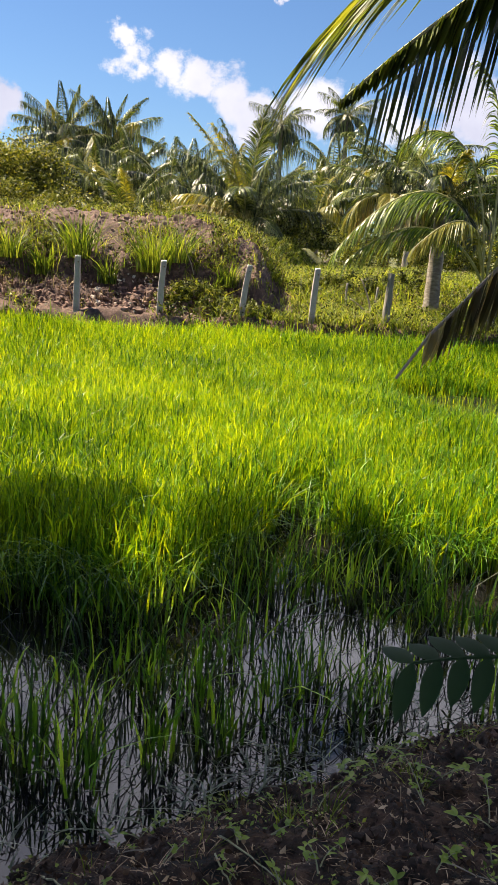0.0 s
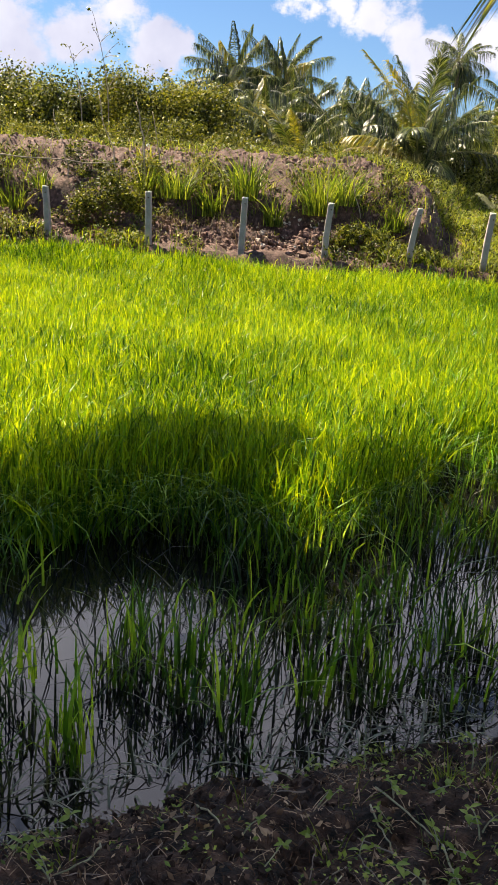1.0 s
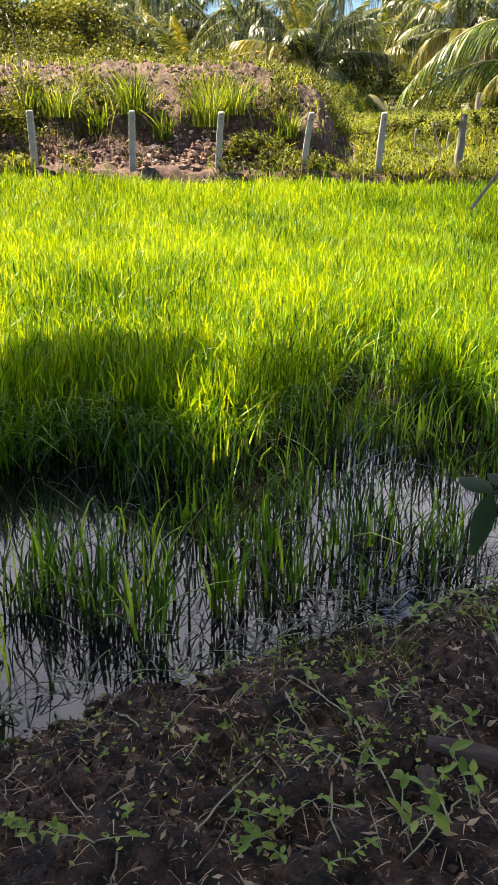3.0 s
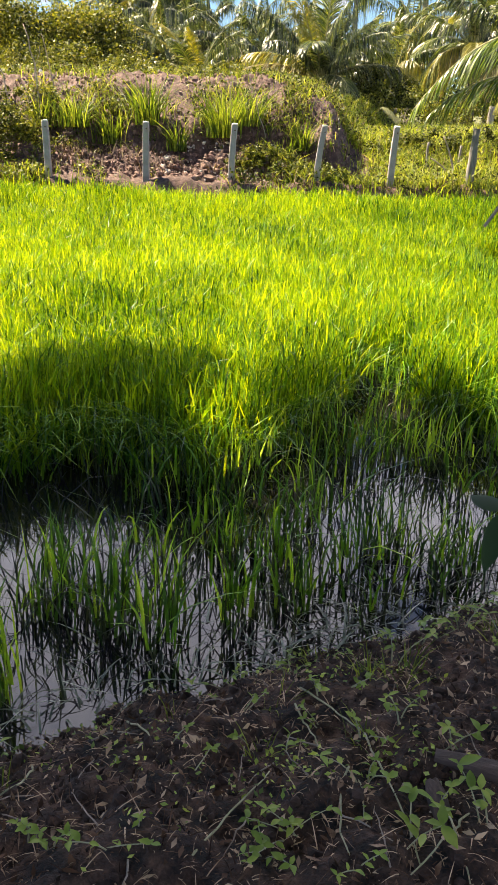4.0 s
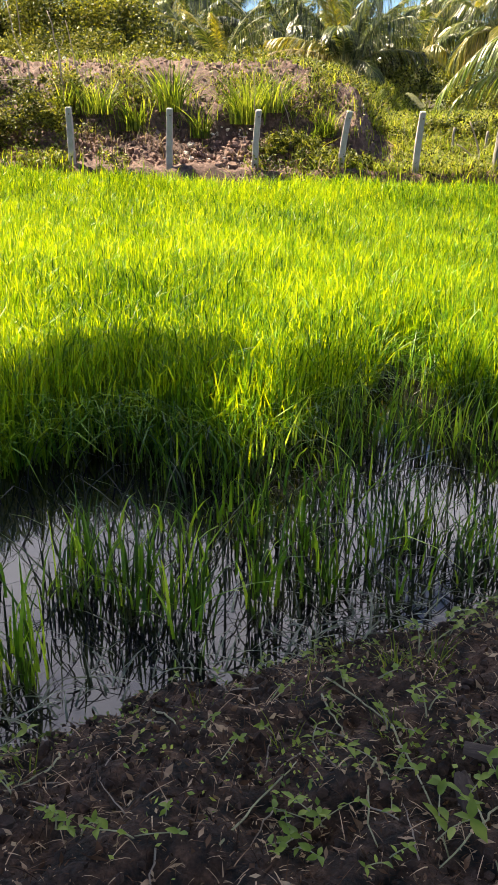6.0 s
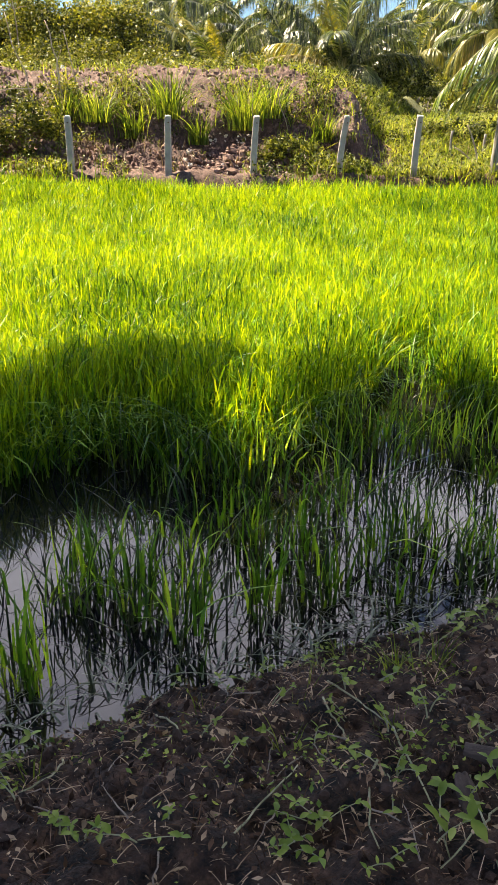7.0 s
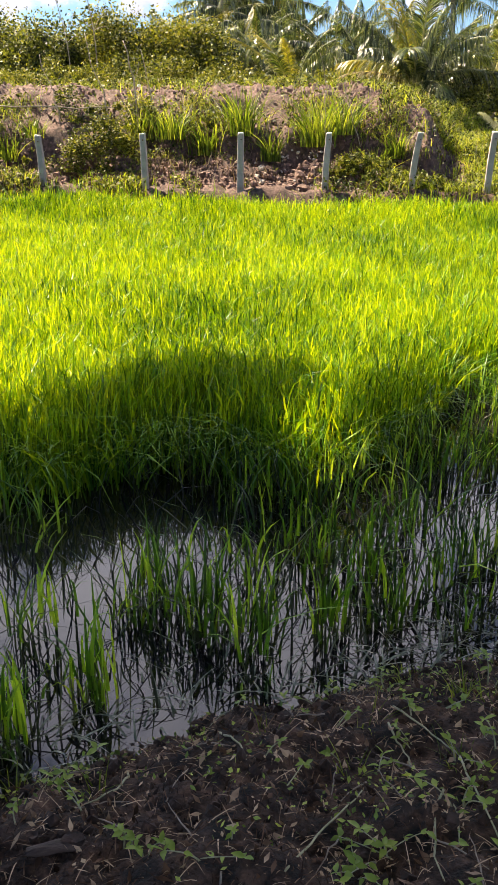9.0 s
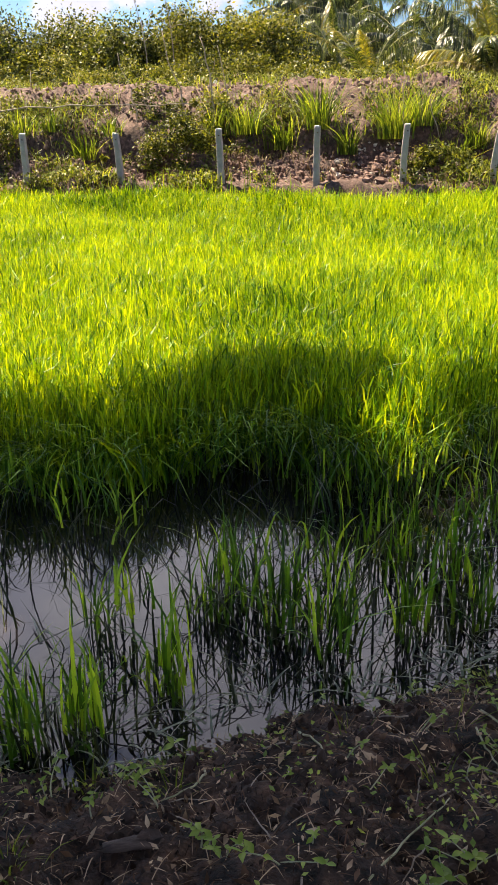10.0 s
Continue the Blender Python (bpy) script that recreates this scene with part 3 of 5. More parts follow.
def rice_sparse():
    nc = 1150
    cx, cy = rng.uniform(-3.0, 2.2, nc), rng.uniform(1.6, 5.0, nc)
    thick = np.array([0.34 + 1.3 * wob(a, b, 1.6, 21.0) for a, b in zip(cx, cy)])
    thick += 0.38 * np.exp(-((cx + 0.05) / 0.5) ** 2) + 0.12 * (cx > 0.45) - 0.1 * (cx < -0.45)
    keep = shallows(cx, cy) & (rng.random(nc) < thick)
    spots = list(zip(cx[keep], cy[keep])) + [(-0.79, 1.91), (-0.92, 1.68), (-1.05, 1.62), (-0.58, 2.3), (-0.41, 2.21), (-0.21, 2.31), (-0.03, 2.42)]
    for j, (a, b) in enumerate(spots[-300:]):
        g = Geo()
        big = j >= len(spots[-300:]) - 7
        k = int(rng.integers(26, 38)) if big else int(rng.integers(8, 18))
        base = np.stack([rng.normal(0, 0.028 if big else 0.045, k), rng.normal(0, 0.028 if big else 0.045, k), np.full(k, -0.03)], 1)
        base[:, 2] = np.where(rng.random(k) < 0.6, rng.uniform(0.04, 0.12, k), -0.03)
        blades(g, base, rng.uniform(0.13, 0.32, k) * (1.0 if big else 0.88), rng.uniform(0.007, 0.0125, k) if big else rng.uniform(0.0055, 0.011, k), rng.gamma(1.6, 0.14 if big else 0.22, k), rng.uniform(0, 0.6, k), 4)
        # dark stems added to hold the shade at the clump's foot
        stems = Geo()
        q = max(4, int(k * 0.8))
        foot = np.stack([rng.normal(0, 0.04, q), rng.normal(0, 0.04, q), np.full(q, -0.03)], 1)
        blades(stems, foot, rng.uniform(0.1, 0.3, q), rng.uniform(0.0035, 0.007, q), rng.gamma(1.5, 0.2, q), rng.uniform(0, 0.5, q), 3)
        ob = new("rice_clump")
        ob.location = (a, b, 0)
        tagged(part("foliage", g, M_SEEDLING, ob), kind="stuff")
        tagged(part("sheath", stems, M_SHEATH_SHADED, ob, "wet stems and sheaths, darkened for the shade at the foot"), kind="stuff")
        tagged(ob, "thick upright clump of rice in open water" if big else "thin clump of rice seedlings in shaded water", "rice", "rice clumps in the shallows")
    # single stalks, many of them tipped over, with shade put into their colour
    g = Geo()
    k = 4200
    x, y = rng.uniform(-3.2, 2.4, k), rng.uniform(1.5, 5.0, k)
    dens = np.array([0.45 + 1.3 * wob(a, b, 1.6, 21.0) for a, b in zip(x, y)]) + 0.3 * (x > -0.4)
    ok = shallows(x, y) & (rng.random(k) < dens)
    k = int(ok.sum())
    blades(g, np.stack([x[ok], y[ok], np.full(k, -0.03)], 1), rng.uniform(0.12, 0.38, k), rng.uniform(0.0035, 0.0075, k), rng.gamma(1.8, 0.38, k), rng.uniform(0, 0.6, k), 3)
    tagged(part("rice_stalks", g, M_SHEATH_SHADED), "thin scattered rice stalks in shallow water, coloured dark for shade", "rice", kind="stuff")
    # bent and broken leaves lying on the water along the shore
    g = Geo()
    k = 420
    x = rng.uniform(-1.4, 1.0, k)
    y = shore(x) + 0.02 + rng.gamma(1.5, 0.12, k)
    blades(g, np.stack([x, y, np.full(k, 0.003)], 1), rng.uniform(0.02, 0.06, k), rng.uniform(0.004, 0.009, k), rng.uniform(1.2, 4.5, k), rng.uniform(0.4, 1.0, k), 4, bend=1.3)
    tagged(part("fallen_leaves", g, M_FALLEN), "bent grey-green rice leaves lying on the water at the shore", "leaves", kind="stuff")
    # long outer leaves that arch over the water at the edge of the dense stand
    g = Geo()
    k = 2400
    x = rng.uniform(-3.2, 1.8, k)
    y = front(x) + rng.normal(0.08, 0.1, k)
    far = ~open_water(x, y)
    x, y, k = x[far], y[far], int(far.sum())
    blades(g, np.stack([x, y, np.full(k, -0.02)], 1), rng.uniform(0.34, 0.58, k), rng.uniform(0.0065, 0.0115, k), rng.uniform(0.35, 1.15, k), rng.uniform(0.2, 0.85, k), 4, rng.normal(-1.57, 0.8, k))
    tagged(part("rice_edge", g, M_RICE), "long arching rice leaves at the edge of the stand", "rice", kind="stuff")


rice_field()
rice_sparse()


# ---- plants ----
def frond_geo(P, length, n, width, droop, splay=1.0, start=0.18, r=rng, vee=0.35, segs=3, end_len=0.35, hang=0.0):
    """Leaflets along both sides of a frond's midrib P (points), hanging by droop. Returns a Geo."""
    g = Geo()
    P = np.asarray(P, float)
    s_all = np.linspace(0, 1, len(P))
    s = np.repeat(np.linspace(start, 0.995, n), 2) + r.normal(0, 0.003, 2 * n)
    sgn = np.tile([1.0, -1.0], n)
    c = np.stack([np.interp(s, s_all, P[:, k]) for k in range(3)], 1)
    tan = np.gradient(P, axis=0)
    t = np.stack([np.interp(s, s_all, tan[:, k]) for k in range(3)], 1)
    t /= np.linalg.norm(t, axis=1)[:, None]
    side = np.cross(t, np.array([0, 0, 1.0]))
    side /= np.linalg.norm(side, axis=1)[:, None] + 1e-6
    up = np.cross(side, t)
    ang = splay * (1.15 - 0.75 * s) + r.normal(0, 0.07, 2 * n)
    d = t * np.cos(ang)[:, None] + side * (sgn * np.sin(ang))[:, None] + up * (vee * np.sin(ang))[:, None]
    if hang:
        d = d * (1 - hang) + np.array([-0.12, 0, -1.0]) * hang
    d /= np.linalg.norm(d, axis=1)[:, None]
    prof = np.minimum(1, 0.45 + 2.2 * (s - start)) * np.minimum(1, end_len + (1 - s) * 1.8)
    L = length * prof * r.uniform(0.85, 1.1, 2 * n)
    keep = r.random(2 * n) > 0.04
    c, d, L, t, up = c[keep], d[keep], L[keep], t[keep], up[keep]
    m = len(c)
    wdir = np.cross(d, up)
    wdir /= np.linalg.norm(wdir, axis=1)[:, None] + 1e-6
    wdir = wdir * np.cos(0.5) + up * (np.sin(0.5) * r.choice([-1, 1], m))[:, None]
    dr = droop * r.uniform(0.7, 1.3, m)
    rows = []
    for k in range(segs + 1):
        u = k / segs
        p = c + d * (L * u * (1 - 0.25 * dr * u))[:, None]
        p[:, 2] -= L * dr * u ** 2
        if k < segs:
            w = width * (0.6, 1.0, 0.8, 0.5)[k] * 0.5
            rows += [p - wdir * w, p + wdir * w]
        else:
            rows.append(p)
    v = np.stack(rows, 1).reshape(-1, 3)
    o = (np.arange(m) * (2 * segs + 1))[:, None]
    q = np.concatenate([o + np.array([[2 * k, 2 * k + 1, 2 * k + 3, 2 * k + 2]]) for k in range(segs - 1)])
    g.add(v, q, o + np.array([[2 * segs - 2, 2 * segs - 1, 2 * segs]]))
    return g


def rib_geo(P, r0, r1):
    g = Geo()
    tube(g, P, np.linspace(r0, r1, len(P)), 5)
    return g


def arc(base, az, e0, e1, length, n=12):
    """A frond's midrib that leaves base at elevation e0 and bends to e1 (degrees)."""
    out = [np.array(base, float)]
    for k in range(n - 1):
        e = radians(e0 + (e1 - e0) * ((k + 0.5) / (n - 1)) ** 1.2)
        out.append(out[-1] + np.array([math.cos(az) * math.cos(e), math.sin(az) * math.cos(e), math.sin(e)]) * length / (n - 1))
    return np.array(out)


def palm(x, y, crown_z, reach, count, seed, label, lean=(0, 0), trunk_r=0.11, leaf=None, top=85, low=-10, width=0.035, yellow=0.1, n=34, ground=None, group="", curl=1.0):
    """A coconut palm: a ringed trunk and fronds that arch out of its crown."""
    r = np.random.default_rng(seed)
    z0 = ground_z(x, y) - 0.05 if ground is None else ground
    root = new("coconut_palm")
    root.location = (x, y, z0)
    tagged(root, label, "palm tree", group)
    h = max(crown_z - z0, 0.15)
    g = Geo()
    k = max(6, int(h / 0.12))
    s = np.linspace(0, 1, k)
    pts = np.stack([lean[0] * s ** 1.5, lean[1] * s ** 1.5, h * s], 1)
    tube(g, pts, trunk_r * (1.25 - 0.45 * s) * (1 + 0.07 * (np.arange(k) % 2)), 9)
    part("trunk", g, M_TRUNK, root, smooth=True)
    c = np.array([lean[0], lean[1], h])
    count = int(count * 1.65)
    for j in range(count):
        u = (j + 0.5) / count
        az = j * 2.39996 + r.normal(0, 0.15)
        e0 = top - (top - low) * u ** 0.9 + r.normal(0, 5)
        L = 1.25 * reach * r.uniform(0.82, 1.1) * (0.75 + 0.25 * math.sin(math.pi * min(u + 0.25, 1)))
        P = arc(c + np.array([math.cos(az), math.sin(az), 0]) * trunk_r * 0.4, az, e0, e0 - curl * r.uniform(80, 130) * (0.5 + 0.55 * u), L)
        mat = M_PALM_YELLOW if r.random() < yellow else (leaf or M_PALM)
        if u > 0.93 and yellow > 0.05:
            mat = M_PALM_DRY
        fr = part("frond", frond_geo(P, reach * 0.34, int(n * 3.1), width * (0.7 if y >= 28 else 0.6), r.uniform(0.8, 1.9) if y >= 28 else r.uniform(0.4, 1.3), r=r, segs=3 if y < 30 else 2), mat, root)
        part("midrib", rib_geo(P, 0.016 + 0.008 * reach / 2, 0.004), M_RACHIS, fr)
    return root


def bush(name, x, y, z, rx, ry, rz, count, size, mat, seed, label, category="bush", group="", stems=5):
    """A bush: thin stems and a ragged cloud of leaves gathered in clumps, with gaps."""
    r = np.random.default_rng(seed)
    root = new(name)
    root.location = (x, y, z)
    tagged(root, label, category, group)
    nk = max(10, count // 170)
    u = r.normal(0, 1, (nk, 3))
    u /= np.linalg.norm(u, axis=1)[:, None]
    u[:, 2] = np.abs(u[:, 2]) * 1.1 - 0.15
    cen = u * np.array([rx, ry, rz]) * (r.uniform(0.45, 1.05, nk) ** 0.6)[:, None]
    cen[:, 2] = np.maximum(cen[:, 2], 0.02)
    which = r.integers(0, nk, count)
    spread = 0.27 * min(rx, rz) * r.uniform(0.5, 1.2, nk)
    c = cen[which] + r.normal(0, 1, (count, 3)) * (spread[which] * 0.55)[:, None]
    c[:, 2] = np.maximum(c[:, 2], 0.01)
    g = Geo()
    leaves(g, c, size * r.uniform(0.6, 1.25, count), r, 0.9)
    part("foliage", g, mat, root)
    g = Geo()
    for j in range(stems):
        tip = cen[int(r.integers(0, nk))]
        tube(g, curve_pts([(r.normal(0, 0.06), r.normal(0, 0.06), -0.08), (tip[0] * 0.3, tip[1] * 0.3, tip[2] * 0.6), tip], 5), np.linspace(0.012, 0.004, 5) * (1 + rz * 0.5), 4)
    part("twigs", g, M_BARK, root)
    return root


def tuft(x, y, height, count, spread, seed, label, mat=None, name="grass_tuft", width=0.015, group="grass tufts along the ledge", lean=0.5):
    r = np.random.default_rng(seed)
    root_z = ground_z(x, y) - 0.02
    height, count = height * 1.08, int(count * 1.7)
    g = Geo()
    base = np.stack([r.normal(0, spread * 0.35, count), r.normal(0, spread * 0.35, count), np.zeros(count)], 1)
    az = np.arctan2(base[:, 1], base[:, 0]) + r.normal(0, 0.6, count)
    blades(g, base, height * r.uniform(0.5, 1.1, count), width * r.uniform(0.7, 1.2, count), r.gamma(2.2, lean / 2.2, count), r.uniform(0, 0.45, count), 4, az, r)
    ob = part(name, g, mat or M_TUFT)
    ob.location = (x, y, root_z)
    return tagged(ob, label, "grass", group)


# ---- fence ----
def post(x, y, top, lean_x, lean_y, seed, label, size=0.08):
    """A square cast-concrete post with worn arrises, a head coloured pale as if sunlit, and a bolt."""
    r = np.random.default_rng(seed)
    root = new("fence_post")
    z0 = ground_z(x, y) - 0.15
    root.location = (x, y, z0)
    tagged(root, label, "post", "posts along the field edge")
    h = top - z0
    bm = bmesh.new()
    bmesh.ops.create_cube(bm, size=1.0)
    for v in bm.verts:
        u = v.co.z + 0.5
        v.co = Vector((v.co.x * size * (1.06 - 0.1 * u), v.co.y * size * (1.06 - 0.1 * u), u * h))
    bmesh.ops.subdivide_edges(bm, edges=[e for e in bm.edges if abs(e.verts[0].co.z - e.verts[1].co.z) > 0.3], cuts=9)
    bmesh.ops.bevel(bm, geom=[e for e in bm.edges], offset=size * 0.09, segments=1, affect="EDGES")
    for v in bm.verts:
        u = v.co.z / h
        v.co += Vector((r.normal(0, 0.0012) + lean_x * u * u, r.normal(0, 0.0012) + lean_y * u * u, r.normal(0, 0.002) if u > 0.97 else 0))
    me = bpy.data.meshes.new("shaft")
    bm.to_mesh(me)
    bm.free()
    me.materials.append(M_CONCRETE)
    shaft = new("shaft", me)
    shaft.parent = root
    bm = bmesh.new()
    bmesh.ops.create_cube(bm, size=1.0)
    bmesh.ops.bevel(bm, geom=list(bm.edges), offset=0.18, segments=1, affect="EDGES")
    for v in bm.verts:
        v.co = Vector((v.co.x * size * 0.93 + lean_x, v.co.y * size * 0.93 + lean_y, h + 0.006 + v.co.z * 0.022 + r.normal(0, 0.003)))
    me = bpy.data.meshes.new("chipped_head")
    bm.to_mesh(me)
    bm.free()
    me.materials.append(M_SUNLIT_HEAD)
    cap = new("chipped_head", me)
    cap.parent = root
    g = Geo()
    tube(g, [(lean_x * 0.9 + 0.012, lean_y * 0.9 - size * 0.45, h - 0.07), (lean_x * 0.9 + 0.012, lean_y * 0.9 - size * 0.62, h - 0.07)], 0.009, 6)
    part("bolt", g, M_IRON, root)
    return root


for k, (px, top, lx, ly) in enumerate(((-6.46, 1.29, -0.01, 0), (-5.05, 1.275, -0.05, 0.02), (-3.56, 1.305, -0.02, 0), (-2.22, 1.32, 0.01, 0), (-1.064, 1.325, 0.035, 0.02), (0.1, 1.335, 0.08, 0.03), (1.02, 1.35, 0.04, 0))):
    post(px - lx, 12.0, top, lx, ly, 40 + k, "grey weathered concrete fence post standing at the paddy edge" if abs(lx) < 0.04 else "leaning grey concrete fence post at the foot of the mound")


def wood_post(x, y, top, r0, seed, label, lean=0.03):
    r = np.random.default_rng(seed)
    z0 = ground_z(x, y) - 0.1
    g = Geo()
    s = np.linspace(0, 1, 9)
    tube(g, np.stack([lean * s + r.normal(0, 0.004, 9), r.normal(0, 0.004, 9), (top - z0) * s], 1), r0 * (1.1 - 0.2 * s) * (1 + r.normal(0, 0.04, 9)), 8)
    ob = part("wooden_post", g, M_WOOD, smooth=True)
    ob.location = (x, y, z0)
    return tagged(ob, label, "post", "old wooden posts")


wood_post(2.0, 12.05, 1.36, 0.052, 1, "thick grey weathered wooden post beside the field")
wood_post(2.14, 14.0, 1.1, 0.02, 2, "thin pale stake in the grass")
wood_post(3.65, 20.0, 1.75, 0.07, 3, "brown wooden post in front of yellow-green bushes")
wood_post(4.45, 20.0, 1.8, 0.07, 4, "brown wooden post in front of yellow-green bushes")
wood_post(1.62, 13.6, 1.15, 0.018, 5, "thin pale stake in the grass", 0.01)
wood_post(1.2, 14.4, 1.2, 0.018, 6, "thin pale stake in the grass", 0.01)


def stick(ctrl, r0, r1, name, label, mat, category="stick", n=9, wobble=0.0, seed=0, group=""):
    r = np.random.default_rng(seed)
    P = curve_pts(ctrl, n)
    if wobble:
        P[1:-1] += r.normal(0, wobble, (n - 2, 3))
    g = Geo()
    tube(g, P - P[0], np.linspace(r0, r1, n), 6)
    ob = part(name, g, mat, smooth=True)
    ob.location = P[0]
    return tagged(ob, label, category, group)


stick([(2.0, 13.0, 0.4), (1.95, 13.0, 0.9), (1.75, 13.0, 1.25)], 0.018, 0.01, "dead_branch", "bleached dead branch leaning against a post", M_STALK, "branch")
stick([(2.0, 12.9, 0.6), (1.8, 12.9, 0.85), (1.6, 12.9, 0.95)], 0.018, 0.01, "dead_branch", "bleached dead branch leaning against a post", M_STALK, "branch")

# ---- palms ----
palm(-6.6, 33, 5.0, 1.75, 18, 11, "mature coconut palm with dark upright feathery fronds behind the mound", n=34, trunk_r=0.14, low=-25, curl=0.65)
palm(-5.05, 34, 5.2, 1.7, 16, 12, "mature coconut palm with upright fronds behind the mound", n=34, trunk_r=0.14, low=-25, curl=0.6)
palm(-7.9, 31, 3.2, 2.2, 13, 13, "low coconut palm with drooping dark fronds", n=34, low=-40)
for k, (px, py, cz, rc, c, yl) in enumerate(((-4.1, 25, 2.6, 1.7, 13, 0.1), (-2.95, 23, 2.1, 1.5, 12, 0.6), (-2.2, 26, 2.8, 1.7, 13, 0.1), (-1.3, 25, 2.4, 1.6, 12, 0.15), (-3.4, 28, 3.3, 1.7, 13, 0.1), (-1.8, 31, 3.5, 1.7, 13, 0.1), (-5.4, 24, 2.5, 1.6, 12, 0.1), (-0.6, 29, 3.0, 1.7, 12, 0.1), (0.9, 27, 2.6, 1.6, 12, 0.1), (2.0, 25, 2.6, 1.4, 11, 0.2), (-5.0, 29, 3.4, 1.7, 12, 0.1))):
    palm(px, py, cz, rc, c, 60 + k, "young yellowing coconut palm among the weeds" if yl > 0.5 else "young coconut palm with feathery grey-green fronds", yellow=yl, n=30, low=5, curl=0.85, group="young palms behind the mound")
palm(0.05, 19.5, 1.95, 1.95, 16, 21, "young coconut palm with tall upright feathery fronds on the mound", n=34, low=30, top=88, yellow=0.08, width=0.032, curl=0.62)
palm(2.0, 55, 9.1, 1.75, 16, 31, "tall slender coconut palm far behind", n=26, low=-40, trunk_r=0.15, yellow=0.0, curl=0.75)
palm(6.0, 56, 10.0, 1.75, 16, 32, "tall slender coconut palm far behind", n=26, low=-40, trunk_r=0.15, yellow=0.0, curl=0.75)
palm(3.6, 22.5, 3.0, 1.6, 14, 33, "coconut palm with glossy arching fronds at the clearing", n=36, low=5)
palm(2.95, 13.6, 2.35, 1.15, 13, 34, "coconut palm with a thick grey trunk and drooping fronds", n=32, low=10, trunk_r=0.1, top=75, width=0.03, curl=0.8)
palm(6.6, 24, 3.0, 2.4, 14, 36, "coconut palm with glossy arching fronds at the clearing", n=36, low=-20)
palm(5.4, 30, 4.2, 2.2, 15, 37, "coconut palm with glossy arching fronds behind the clearing", n=32, low=-30)
palm(3.2, 34, 4.4, 1.9, 14, 38, "coconut palm with glossy arching fronds behind the clearing", n=32, low=-30)


def young_palm():
    """A palm with hardly a trunk beside the field: long fronds on yellow stalks that arch over the posts."""
    root = new("coconut_palm")
    root.location = (3.45, 12.5, ground_z(3.45, 12.5) - 0.05)
    tagged(root, "young coconut palm with long arching fronds on yellow stalks", "palm tree")
    o = np.array(root.location)
    g = Geo()
    s = np.linspace(0, 1, 8)
    tube(g, np.stack([0 * s, 0 * s, 0.6 * s], 1), 0.16 * (1.2 - 0.5 * s) * (1 + 0.06 * (np.arange(8) % 2)), 10)
    part("trunk", g, M_TRUNK, root, smooth=True)
    r = np.random.default_rng(15)
    specs = (([(3.4, 12.4, 1.2), (3.15, 12.3, 2.7), (2.2, 12.2, 2.95), (1.2, 12.1, 1.55)], 0.55, 0),
             ([(3.4, 12.3, 1.2), (2.9, 12.2, 2.15), (2.2, 12.1, 2.25), (1.4, 12.0, 1.5)], 0.5, 0),
             ([(3.4, 12.4, 1.2), (3.2, 12.1, 2.3), (2.8, 11.8, 2.3), (2.2, 11.6, 1.7)], 0.45, 1),
             ([(3.4, 12.5, 1.2), (3.4, 12.6, 2.9), (2.9, 12.8, 3.7), (2.2, 12.9, 3.2)], 0.55, 0),
             ([(3.45, 12.5, 1.2), (3.55, 12.6, 3.0), (3.5, 12.8, 4.0), (3.1, 12.9, 4.3)], 0.5, 0),
             ([(3.5, 12.5, 1.2), (3.8, 12.6, 2.9), (4.4, 12.6, 3.5), (5.2, 12.6, 2.9)], 0.55, 0),
             ([(3.45, 12.4, 1.2), (3.6, 12.0, 2.3), (3.6, 11.5, 2.7), (3.5, 10.9, 2.2)], 0.5, 0),
             ([(3.5, 12.5, 1.2), (3.9, 12.3, 2.0), (4.5, 12.1, 2.1), (5.1, 12.0, 1.5)], 0.5, 1))
    for ctrl, L, yl in specs:
        P = curve_pts(ctrl, 22) - o
        fr = part("frond", frond_geo(P, L, 88, 0.022, 0.75, 0.95, 0.24, r, segs=4, vee=0.15, end_len=0.4, hang=0.25), M_PALM_YELLOW if yl else M_PALM_YOUNG, root)
        part("midrib", rib_geo(P, 0.022, 0.005), M_RACHIS, fr, "yellow-green frond stalk")


